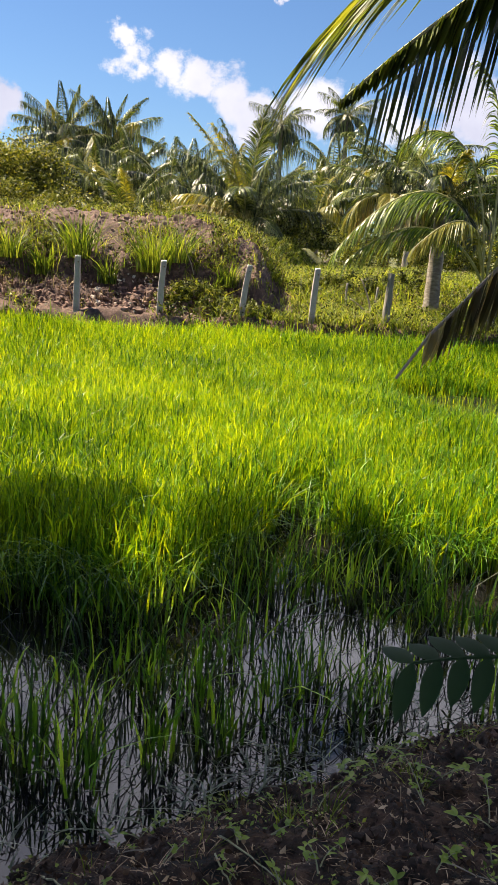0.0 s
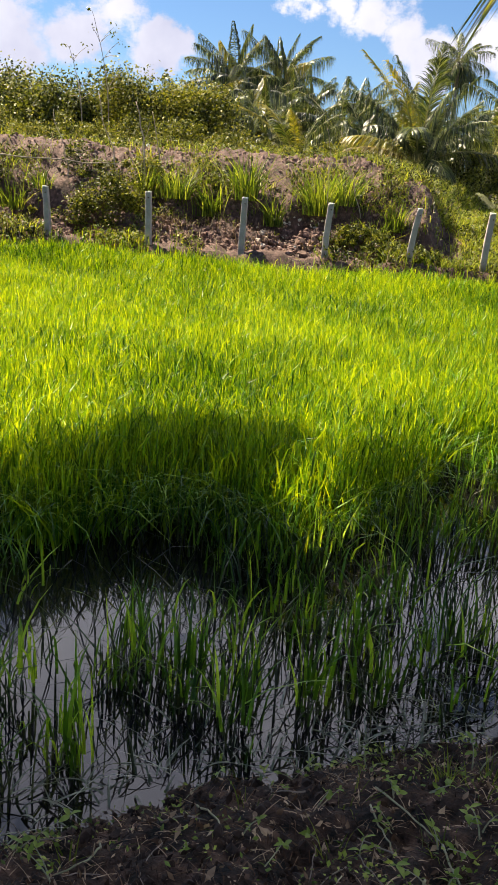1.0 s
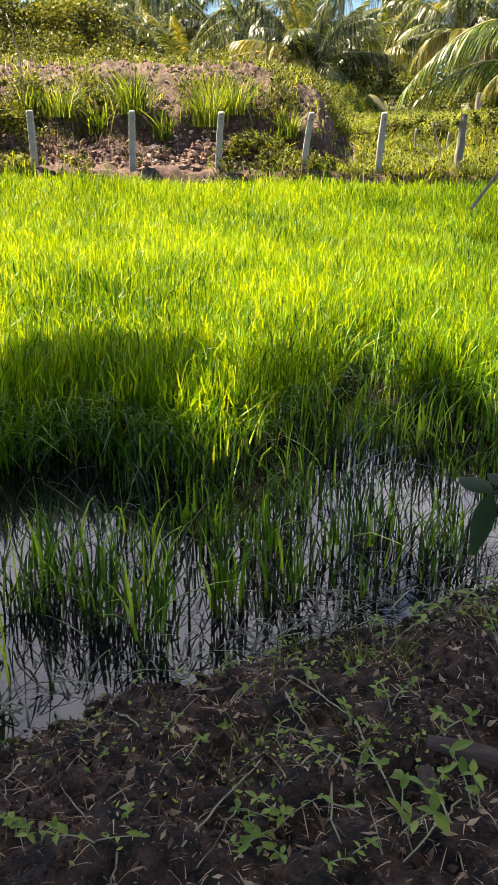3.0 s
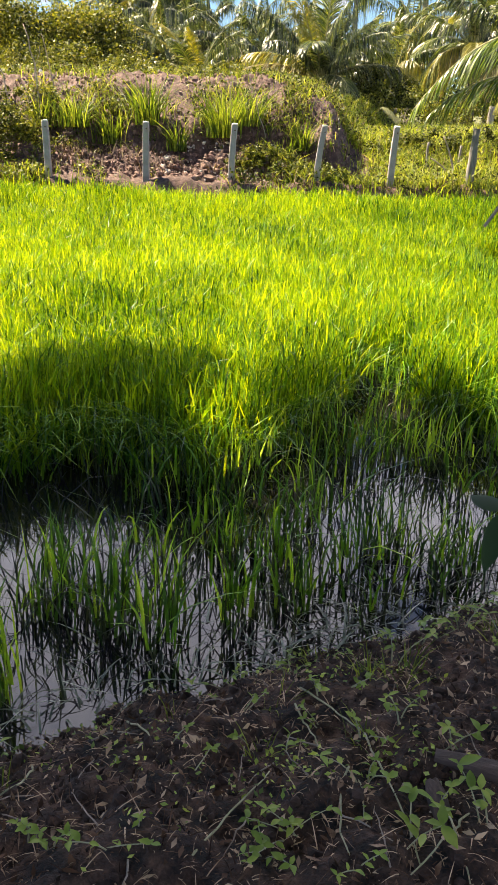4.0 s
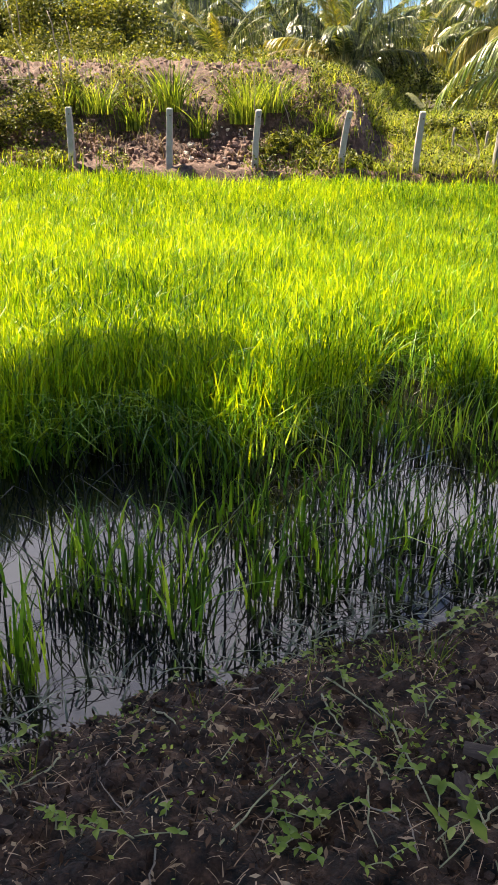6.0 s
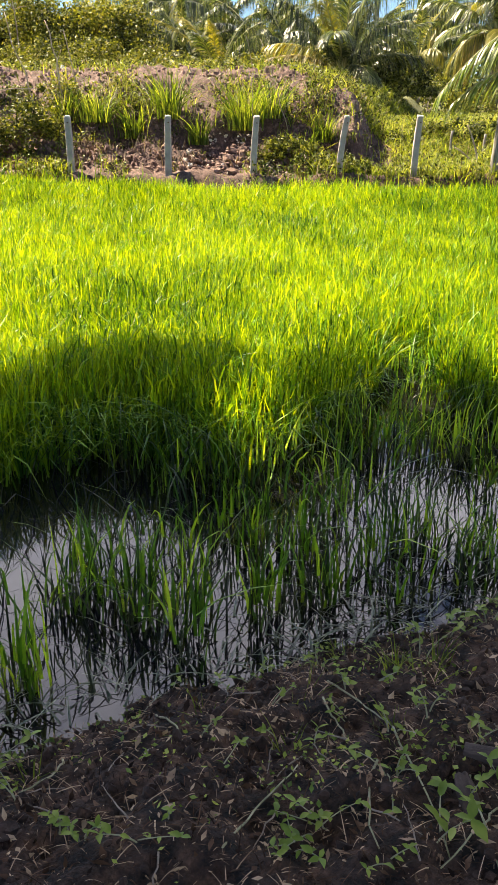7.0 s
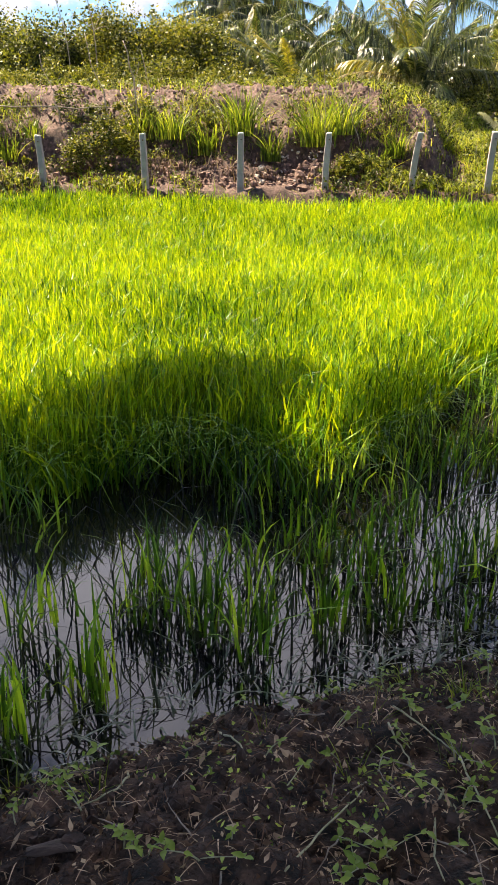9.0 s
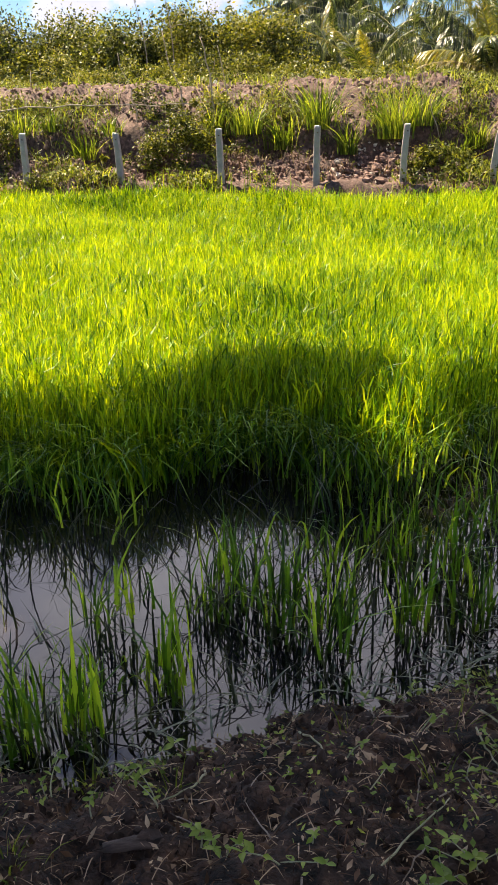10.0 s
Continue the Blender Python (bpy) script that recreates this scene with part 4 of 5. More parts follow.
def near_palm():
    """The palm beside the camera: its crown and the three fronds that hang into the view."""
    root = new("coconut_palm")
    root.location = (2.5, 2.7, ground_z(2.5, 2.7) - 0.05)
    tagged(root, "coconut palm on the bank with dark hanging fronds, one broken", "palm tree")
    o = np.array(root.location)
    g = Geo()
    s = np.linspace(0, 1, 24)
    tube(g, np.stack([0 * s, 0 * s, 2.7 * s], 1), 0.15 * (1.2 - 0.4 * s) * (1 + 0.06 * (np.arange(24) % 2)), 10)
    part("trunk", g, M_TRUNK, root, smooth=True)
    r = np.random.default_rng(5)
    specs = (([(2.4, 2.8, 2.75), (1.6, 3.1, 3.1), (0.85, 3.2, 2.62), (0.27, 3.2, 2.05)], 0.34, 95, 0.05, 0.2, 0.95, M_PALM_SHADED, "green frond coloured dark as in shade, with long hanging leaflets", 0.1, 0.72),
             ([(2.45, 2.9, 2.78), (1.7, 3.25, 3.08), (0.97, 3.35, 2.62), (0.42, 3.35, 2.12)], 0.38, 52, 0.034, 0.1, 0.8, M_PALM_SHADED, "frond coloured dark as in shade, with thin hanging strips", 0.7, 0.92),
             ([(2.4, 2.9, 2.8), (1.6, 3.3, 3.25), (0.95, 3.4, 2.95), (0.42, 3.4, 2.52)], 0.66, 60, 0.034, 0.35, 0.42, M_PALM_SUNLIT, "yellow-green frond with the light from behind put into its colour", 0.95, 0.0),
             ([(2.4, 2.7, 2.6), (1.6, 3.0, 2.5), (1.1, 3.2, 1.75), (0.67, 3.2, 1.27)], 0.42, 50, 0.055, 0.1, 0.6, M_PALM_DRY, "broken withered frond with folded grey-green leaflets", 0.3, 0.85))
    for ctrl, L, n, w, dr, sp, mat, lab, el, hg in specs:
        P = curve_pts(ctrl, 20) - o
        fr = part("frond", frond_geo(P, L, n, w, dr, sp, 0.25, r, segs=4, vee=0.1, end_len=el, hang=hg), mat, root, lab)
        if mat is M_PALM_DRY:
            P = np.concatenate([P, [np.array([0.56, 3.2, 1.10]) - o]])
        part("midrib", rib_geo(P, 0.016, 0.006), M_RACHIS if mat is not M_PALM_DRY else M_STALK, fr)
    for j in range(9):
        az = -1.3 + j * 0.42
        P = arc((0, 0, 2.7), az, 60 - 6 * j % 50, -20, 2.4)
        fr = part("frond", frond_geo(P, 0.6, 36, 0.04, 0.6, r=r), M_PALM_SHADED, root)
        part("midrib", rib_geo(P, 0.02, 0.005), M_RACHIS, fr)


near_palm()
young_palm()

# ---- shade tree beside the bank, out of view ----
SHADE = [(-1.06, 3.6, 0.36, 0.66, 1), (-0.84, 3.95, 0.34, 0.36, 1), (-0.98, 2.9, 0.5, 0.6, 1), (-1.75, 2.92, 0.6, 0.52, 1), (-1.38, 3.3, 0.28, 0.5, 1), (-0.5, 2.72, 0.5, 0.5, 1), (0.12, 3.4, 0.36, 0.78, 1), (-0.12, 2.85, 0.32, 0.5, 1), (-0.02, 3.75, 0.22, 0.42, 1), (0.14, 4.1, 0.22, 0.36, 1), (0.38, 4.0, 0.24, 0.52, 1), (0.8, 3.22, 0.5, 0.6, 1), (1.2, 3.3, 0.5, 0.48, 1), (0.45, 2.7, 0.6, 0.6, 1),
         (-1.0, 2.1, 0.6, 0.6, 0.8), (-0.1, 2.1, 0.6, 0.5, 0.8), (-0.9, 1.5, 0.9, 0.8, 0.5), (0.2, 1.6, 1.0, 0.9, 0.45), (1.05, 1.7, 0.7, 0.9, 0.5), (-1.4, 0.9, 0.8, 0.8, 0.5), (0, 0.4, 1.6, 0.9, 0.45), (1.8, 0.9, 1.0, 1.0, 0.45)]


def shade_tree():
    r = np.random.default_rng(3)
    root = new("shade_tree")
    root.location = (-6.2, 0.6, ground_z(-6.2, 0.6) - 0.1)
    tagged(root, "spreading leafy tree that shades the near bank", "tree")
    o = np.array(root.location)
    g, wood = Geo(), Geo()
    sun = np.array(TO_SUN) / TO_SUN.z
    top = np.array([-5.6, 1.6, 3.6]) - o
    tube(wood, curve_pts([(0, 0, 0), (0.1, 0.2, 2.0), top], 8), np.linspace(0.2, 0.13, 8), 9)
    for cx, cy, rx, ry, full in SHADE:
        hgt = r.uniform(5.2, 6.2)
        n = int(8500 * rx * ry * full)
        a, q = r.uniform(0, 2 * np.pi, n), np.sqrt(r.random(n)) * r.uniform(0.66, 1.16, n)
        p = np.stack([cx + np.cos(a) * rx * q, cy + np.sin(a) * ry * q, np.full(n, 0.45)], 1)
        p = p + sun[None] * (hgt + r.normal(0, 0.5, n))[:, None] - o
        leaves(g, p, r.uniform(0.075, 0.13, n), r, 0.7)
        mid = np.array([cx, cy, 0.45]) + sun * hgt - o
        tube(wood, curve_pts([top, top * 0.5 + mid * 0.5 + np.array([0, 0, 0.5]), mid], 7), np.linspace(0.08, 0.015, 7), 6)
    part("trunk", wood, M_BARK, root, smooth=True)
    part("crown", g, M_CROWN, root)


shade_tree()


def sky_block_tree(x, y, seed, spread):
    """A broad tree added unseen behind the walk to block skylight: a forked trunk and a deep crown overhead."""
    r = np.random.default_rng(seed)
    root = new("shade_tree")
    root.location = (x, y, ground_z(x, y) - 0.1)
    tagged(root, "broad leafy tree added out of view to block skylight over the bank", "tree")
    wood, g = Geo(), Geo()
    fork = np.array([0.1, 0.2, 3.4])
    tube(wood, curve_pts([(0, 0, 0), (0.1, 0, 1.8), fork], 8), np.linspace(0.24, 0.16, 8), 9)
    for k in range(34):
        a, q = k * 2.39996, math.sqrt((k + 0.5) / 34)
        tip = np.array([math.cos(a) * q * spread, math.sin(a) * q * spread, 5.4 + 2.4 * (1 - q * q) + r.uniform(-0.4, 0.4)])
        tube(wood, curve_pts([fork, fork * 0.4 + tip * 0.6 - np.array([0, 0, 0.4]), tip], 6), np.linspace(0.07, 0.012, 6), 5)
        c = tip + r.normal(0, 1, (420, 3)) * np.array([0.62, 0.62, 0.3])
        leaves(g, c, r.uniform(0.1, 0.18, 420), r, 0.6)
    part("trunk", wood, M_BARK, root, smooth=True)
    part("crown", g, M_CROWN, root)


sky_block_tree(-0.8, -0.9, 41, 3.7)
sky_block_tree(4.6, -0.6, 42, 3.0)

# ---- bushes behind and on the mound ----
for k, (bx, by, rx, rz, yl) in enumerate(((-11.2, 20.5, 1.5, 1.75, 0), (-9.3, 20, 1.5, 1.7, 0), (-7.9, 19.5, 1.2, 1.5, 0), (-6.6, 20.5, 1.4, 1.75, 1), (-5.1, 20.5, 1.3, 1.7, 1), (-12.8, 21, 1.6, 1.9, 0), (-10.2, 23, 1.6, 1.9, 1), (-7.4, 23, 1.6, 1.85, 1))):
    bush("bush", bx, by, ground_z(bx, by), rx, 1.0, rz, 21000, 0.042, M_BUSH_YELLOW if yl else M_BUSH, 100 + k, "tall yellow-green leafy bush on the rise" if yl else "tall dense olive-green bush on the rise", group="bushes on the rise")
for k, (bx, by, rx, rz) in enumerate(((-9.2, 16.4, 0.9, 0.55), (-7.6, 16.8, 0.8, 0.5), (-6.2, 16.2, 0.8, 0.5), (-5.2, 16.4, 0.8, 0.75), (-4.4, 16.6, 0.7, 0.6), (-3.4, 16.8, 0.9, 0.55), (-2.4, 16.6, 0.7, 0.4), (-8.4, 17.6, 0.9, 0.7), (-6.9, 18, 0.9, 0.7), (-4.9, 18, 0.9, 0.6), (-1.4, 17.4, 0.8, 0.4))):
    bush("weed_bush", bx, by, ground_z(bx, by) - 0.05, rx, 0.6, rz, 4200, 0.028, M_BUSH_YELLOW, 130 + k, "low leafy weeds on top of the mound", group="weeds on the mound")
for k, (bx, by, rx, rz, cnt) in enumerate(((-4.35, 12.75, 0.62, 0.95, 2600), (-5.6, 12.8, 0.3, 0.5, 700), (-7.3, 12.7, 0.5, 0.8, 1500), (-0.55, 12.45, 0.5, 0.35, 1300), (0.1, 12.35, 0.4, 0.25, 900), (0.35, 12.25, 0.2, 0.42, 350), (-0.9, 12.5, 0.35, 0.3, 500), (-4.0, 13.5, 0.45, 0.5, 900), (-5.0, 13.6, 0.5, 0.5, 900), (1.6, 14.5, 0.9, 0.35, 1600), (2.9, 15.0, 0.9, 0.4, 1600)  )):
    bush("weed_bush", bx, by, ground_z(bx, by) - 0.06, rx, 0.35, rz, int(cnt * 2.6), 0.026, M_BUSH_YELLOW if k in (0, 1, 2, 6, 7) else M_BUSH, 150 + k, "scrubby green weeds growing on the soil slope", group="weeds on the slope")
for k, (bx, by, rx, rz, yl) in enumerate(((2.0, 22, 1.2, 0.9, 0), (3.6, 21.5, 1.2, 1.0, 1), (5.0, 21, 1.2, 1.0, 1), (6.6, 20.5, 1.3, 1.1, 1), (8.2, 21, 1.4, 1.2, 0), (1.2, 20, 0.9, 0.7, 0))):
    bush("bush", bx, by, ground_z(bx, by), rx, 0.8, rz, 7000, 0.036, M_BUSH_YELLOW if yl else M_BUSH, 180 + k, "sunlit yellow-green bush at the clearing" if yl else "dark green bush under the palms", group="bushes at the clearing")

# long-bladed grass tufts
for k, (gx, h, c, sp) in enumerate(((-7.05, 0.5, 70, 0.3), (-6.6, 0.4, 50, 0.25), (-5.95, 0.45, 60, 0.25), (-5.55, 0.35, 40, 0.2), (-3.95, 0.5, 90, 0.3), (-3.43, 0.5, 90, 0.28), (-2.91, 0.55, 90, 0.25), (-2.43, 0.75, 110, 0.28), (-1.95, 0.55, 80, 0.25), (-1.3, 0.8, 150, 0.35), (-0.95, 0.6, 70, 0.25), (-0.5, 0.5, 90, 0.3), (-0.2, 0.45, 60, 0.2))):
    tuft(gx, 13.12 + 0.1 * math.sin(k * 2.1), h, c, sp, 200 + k, "tall bright green grass tuft on the soil ledge" if h > 0.6 else "bright green grass tuft on the soil ledge")


def cover():
    """Grass and small weeds that creep over the slopes, the ledge and the field's edge."""
    g, dry, lv = Geo(), Geo(), Geo()
    n = 210000
    x, y = rng.uniform(-10, 5, n), rng.uniform(11.4, 19.5, n)
    right = x > 0.45
    ledge = (y > 12.7) & (y < 13.9)
    face = (y >= 12.3) & (y <= 12.7)
    dug = (x > -3.5) & (x < -0.6)
    dens = np.where(right, 0.8, np.where(y > 15.4, 0.8, np.where(ledge, 0.55, np.where(face, np.where(dug, 0.35, 0.5), np.where(y < 12.3, np.where((x > -2.1) & (x < -0.7), 0.25, 1.3), 0.05)))))
    dens = np.where((x > -0.5) & ~right & (y > 13.5), 0.75, dens)
    dens = np.where(right, 1.0, dens)
    patch = np.array([max(0.0, 0.5 + 1.6 * wob(a, b, 1.5, 12.0) + 0.7 * wob(a, b, 5.0, 3.0)) for a, b in zip(x, y)])
    dens = np.where((x > -0.1) & (x < 0.8) & (y > 12.3) & (y < 14.8), 0.1, dens)
    patch = np.where(right, np.maximum(patch, 0.8), np.where(y > 15.4, np.maximum(patch, 0.35), patch))
    ok = rng.random(n) < dens * patch
    x, y, right = x[ok], y[ok], right[ok]
    z = np.array([ground_z(a, b) for a, b in zip(x, y)])
    m = len(x)
    base = np.stack([x, y, z - 0.02], 1)
    bare = (x > -3.6) & (x < -0.5) & (y > 12.25) & (y < 12.75)
    straw = rng.random(m) < np.where(right, 0.08, np.where(bare, 0.9, 0.3))
    for geo, sel in ((g, ~straw), (dry, straw)):
        k = int(sel.sum())
        blades(geo, base[sel], rng.uniform(0.06, 0.28, k), rng.uniform(0.007, 0.013, k), rng.gamma(2, 0.3, k), rng.uniform(0, 0.5, k), 2)
    tagged(part("rough_grass", g, M_GRASS), "rough sunlit grass over the slope behind the field", "grass", kind="stuff")
    tagged(part("dry_grass", dry, M_STRAW), "dry brown grass over the soil mound", "grass", kind="stuff")
    k = (rng.random(m) < np.where(right, 0.25, 0.75)) & ~(bare & straw)
    p = np.stack([x, y, z], 1)[k]
    p[:, 2] += rng.uniform(0.01, 0.17, len(p))
    p = np.concatenate([p, p + rng.normal(0, 0.03, p.shape) * np.array([1, 1, 0.4])])
    leaves(lv, p, rng.uniform(0.014, 0.036, len(p)))
    tagged(part("creeping_weeds", lv, M_BUSH), "small-leaved creeping weeds over the slope", "weeds", kind="stuff")


def tree_line():
    """Far woods that close the view behind the palms."""
    r = np.random.default_rng(17)
    g = Geo()
    for k in range(60):
        cx, cy = r.uniform(-26, 20), r.uniform(42, 52)
        top = 3.6 + 1.1 * wob(cx, cy, 0.25, 4.0) + r.uniform(-0.4, 0.5)
        n = 520
        u = r.normal(0, 1, (n, 3))
        u /= np.linalg.norm(u, axis=1)[:, None]
        u[:, 2] = np.abs(u[:, 2])
        rad = r.uniform(0.6, 1.0, n)[:, None]
        p = np.array([cx, cy, 1.2]) + u * np.array([1.7, 1.2, top - 1.2]) * rad * (1 + 0.18 * r.normal(0, 1, (n, 1)))
        leaves(g, p, r.uniform(0.16, 0.34, n), r, 0.9)
    tagged(part("far_woods", g, M_BUSH), "dense green woods far behind the palms", "woods", kind="stuff")


tree_line()
cover()


# ---- stones, clods, stalks ----
def rock(x, y, z, size, seed, name, mat, label, category, group, flat=0.7):
    r = np.random.default_rng(seed)
    bm = bmesh.new()
    bmesh.ops.create_icosphere(bm, subdivisions=2 if size > 0.06 else 1, radius=size / 2)
    sc = r.uniform(0.7, 1.3, 3) * np.array([1, 1, flat])
    off = r.uniform(0, 50)
    for v in bm.verts:
        k = 1 + 0.8 * noise.noise(v.co * (2.4 / size) + Vector((off, 0, 0)))
        v.co = Vector((v.co.x * sc[0] * k, v.co.y * sc[1] * k, v.co.z * sc[2] * k))
    me = bpy.data.meshes.new(name)
    bm.to_mesh(me)
    bm.free()
    me.materials.append(mat)
    ob = new(name, me)
    ob.location, ob.rotation_euler = (x, y, z), r.uniform(-0.6, 0.6, 3)
    return tagged(ob, label, category, group)


def face_spot(x, z):
    """Where the cut face stands at height z."""
    ys = np.arange(12.1, 13.6, 0.03)
    for yy in ys:
        if ground_z(x, yy) > z:
            return float(yy)
    return 13.3


for k, (sx, sz, sd) in enumerate(((-1.95, 1.05, 0.09), (-2.02, 0.99, 0.07), (-1.58, 1.06, 0.07), (-1.98, 0.79, 0.11), (-1.99, 0.7, 0.12), (-1.89, 0.59, 0.16), (-1.08, 0.66, 0.12), (-1.35, 0.97, 0.08), (-2.2, 0.91, 0.07), (-0.89, 0.8, 0.07), (-1.43, 0.75, 0.09), (-2.05, 0.86, 0.16), (-2.1, 0.75, 0.14))):
    rock(sx, face_spot(sx, sz) - 0.02, sz, sd * 0.75, 300 + k, "stone", M_STONE, "pale rubble stone lying on the dug soil", "stone", "rubble stones")
rs = np.random.default_rng(77)
for k in range(110):
    sx, sz = rs.uniform(-1.9, -0.4), rs.uniform(0.55, 1.1)
    rock(sx, face_spot(sx, sz) - 0.01, sz, rs.uniform(0.025, 0.06), 400 + k, "stone", M_STONE, "small pale pebble stuck in the soil face", "stone", "rubble stones")
for k in range(90):
    sx = rs.uniform(-8, 0.2)
    sz = rs.uniform(0.5, 1.15)
    rock(sx, face_spot(sx, sz), sz, rs.uniform(0.05, 0.16), 500 + k, "soil_clod", M_CLOD, "lump of red-brown dug soil", "clod", "soil clods")

def face_crumbs():
    """Loose lumps of soil over the cut face and the top of the mound."""
    g = Geo()
    bm = bmesh.new()
    bmesh.ops.create_icosphere(bm, subdivisions=1, radius=0.5)
    V = np.array([v.co[:] for v in bm.verts])
    T = np.array([[v.index for v in f.verts] for f in bm.faces])
    bm.free()
    for k in range(8000):
        x = rng.uniform(-9, 0.5)
        y = rng.uniform(12.15, 12.9) if k % 3 else rng.uniform(12.9, 15.5)
        d = 0.014 + 0.075 * rng.random() ** 3
        W = V * rng.uniform(0.6, 1.3, 3) * d * (1 + 0.25 * rng.normal(0, 1, (len(V), 1)))
        g.add(W + np.array([x, y, ground_z(x, y) + d * 0.1]), None, T)
    tagged(part("loose_soil", g, M_CLOD), "loose lumps of red-brown soil on the cut face", "soil", kind="stuff")


face_crumbs()
for k, (a, b, c, r0) in enumerate((((-4.47, 13.5, 1.3), (-4.6, 13.5, 2.0), (-4.86, 13.6, 2.7), 0.012), ((-3.99, 13.3, 1.3), (-3.98, 13.3, 2.0), (-4.21, 13.4, 2.57), 0.016), ((-3.75, 13.4, 1.3), (-3.8, 13.4, 1.9), (-3.95, 13.4, 2.45), 0.012), ((-7.57, 13.2, 1.1), (-7.5, 13.2, 2.0), (-7.39, 13.3, 2.9), 0.016), ((-7.2, 13.4, 1.2), (-7.1, 13.4, 1.6), (-6.95, 13.4, 2.2), 0.008), ((-5.2, 13.4, 1.3), (-5.3, 13.4, 1.8), (-5.5, 13.4, 2.4), 0.01), ((-4.25, 13.6, 1.4), (-4.2, 13.6, 1.8), (-4.05, 13.6, 2.3), 0.008), ((-0.7, 12.9, 1.15), (-0.85, 12.9, 1.7), (-1.1, 12.9, 2.3), 0.007), ((-1.15, 12.9, 1.2), (-1.2, 12.9, 1.9), (-1.3, 12.9, 2.35), 0.007), ((-0.45, 12.5, 0.85), (-0.15, 12.4, 0.75), (0.1, 12.35, 0.8), 0.016))):
    stick([a, b, c], r0, r0 * 0.4, "dry_stalk", "bare bleached weed stalk on the mound", M_STALK, "stalk", 8, 0.02, k, "dry stalks")
stick([(-7.9, 13.0, 1.55), (-6.6, 13.0, 1.75), (-5.2, 13.0, 1.68), (-4.3, 13.0, 1.66)], 0.014, 0.008, "dead_branch", "long pale dead branch lying across the weeds", M_STALK, "branch", 12, 0.02, 5)


def sapling(x, y, z, top, seed):
    r = np.random.default_rng(seed)
    root = new("sapling")
    root.location = (x, y, z)
    tagged(root, "thin sapling with a few leaves against the sky", "sapling")
    g, lv = Geo(), Geo()
    h = top - z
    P = curve_pts([(0, 0, -0.05), (0.1, 0, h * 0.5), (-0.25, 0, h)], 9)
    tube(g, P, np.linspace(0.014, 0.004, 9), 5)
    for k in range(9):
        b = P[int(r.integers(4, 9))]
        e = b + np.array([r.uniform(-0.35, 0.35), r.uniform(-0.1, 0.1), r.uniform(0.02, 0.3)])
        tube(g, [b, (b + e) / 2 + [0, 0, 0.03], e], 0.004, 4)
        c = e + r.normal(0, 0.06, (7, 3))
        leaves(lv, c, np.full(7, 0.034), r, 0.9)
    part("stem", g, M_STALK, root)
    part("foliage", lv, M_BUSH, root)


sapling(-5.7, 16.5, 1.95, 4.05, 1)
sapling(-6.4, 17.0, 1.95, 3.75, 2)
rock(-4.47, 15.0, ground_z(-4.47, 15.0) + 0.03, 0.13, 900, "plastic_bag", M_BAG, "crumpled white plastic bag on the mound", "bag", "", 0.8)


# ---- the near bank ----
def bank_litter():
    g, lv = Geo(), Geo()
    n = 27000
    x = rng.uniform(-1.6, 1.3, n)
    y = shore(x) - rng.uniform(-0.04, 1.3, n)
    ok = y > 0.5
    x, y = x[ok], y[ok]
    n = len(x)
    z = np.array([ground_z(a, b) for a, b in zip(x, y)])
    k = rng.random(n) < 0.75
    m = int(k.sum())
    L = 0.008 + 0.09 * rng.random(m) ** 3
    blades(g, np.stack([x, y, z + 0.002], 1)[k], L * 0.25, rng.uniform(0.001, 0.0034, m), rng.uniform(1.5, 4.5, m), rng.uniform(0.0, 1.5, m), 3, bend=1.5)
    tagged(part("straw_litter", g, M_LITTER), "dry straw and rootlets scattered on dark soil", "litter", kind="stuff")
    p = np.stack([x, y, z + 0.006], 1)[~k]
    leaves(lv, p, 0.003 + 0.013 * rng.random(len(p)) ** 2, rng, 0.9, 2.6)
    tagged(part("leaf_litter", lv, M_LITTER), "small dead leaf scraps on dark soil", "litter", kind="stuff")


def bank_weeds():
    """Tiny creeping leaves in patches over the bank."""
    g = Geo()
    n = 7500
    x = rng.uniform(-1.3, 1.1, n)
    y = shore(x) - rng.uniform(-0.03, 1.0, n)
    p = np.array([max(0.0, wob(a, b, 4.0, 31.0) + 0.25 * wob(a, b, 11.0, 8.0)) for a, b in zip(x, y)]) * np.where(x > -0.15, 2.0, 1.0) + 0.25 * (shore(x) - y < 0.1)
    ok = rng.random(n) < p * 1.3
    x, y = x[ok], y[ok]
    z = np.array([ground_z(a, b) for a, b in zip(x, y)]) + rng.uniform(0.004, 0.03, len(x))
    leaves(g, np.stack([x, y, z], 1), rng.uniform(0.004, 0.012, len(x)), rng, 0.5, 1.7)
    tagged(part("creeping_weeds", g, M_WEED), "tiny creeping green weeds on the dark bank", "weeds", kind="stuff")


def bank_crumbs():
    """Crumbs of dark soil over the bank."""
    g = Geo()
    bm = bmesh.new()
    bmesh.ops.create_icosphere(bm, subdivisions=1, radius=0.5)
    bm.verts.ensure_lookup_table()
    V = np.array([v.co[:] for v in bm.verts])
    T = np.array([[v.index for v in f.verts] for f in bm.faces])
    bm.free()
    for k in range(3400):
        x = rng.uniform(-1.4, 1.1)
        y = float(shore(x)) - (rng.uniform(-0.05, 0.04) if k % 4 == 0 else rng.uniform(-0.02, 1.0))
        d = 0.004 + (0.012 if k % 4 == 0 else 0.03) * rng.random() ** 3
        W = V * rng.uniform(0.6, 1.2, 3) * d * (1 + 0.25 * rng.normal(0, 1, (len(V), 1)))
        g.add(W + np.array([x, y, ground_z(x, y) + d * 0.15]), None, T)
    tagged(part("soil_crumbs", g, M_CRUMB), "crumbs of dark damp soil on the bank", "soil", kind="stuff")


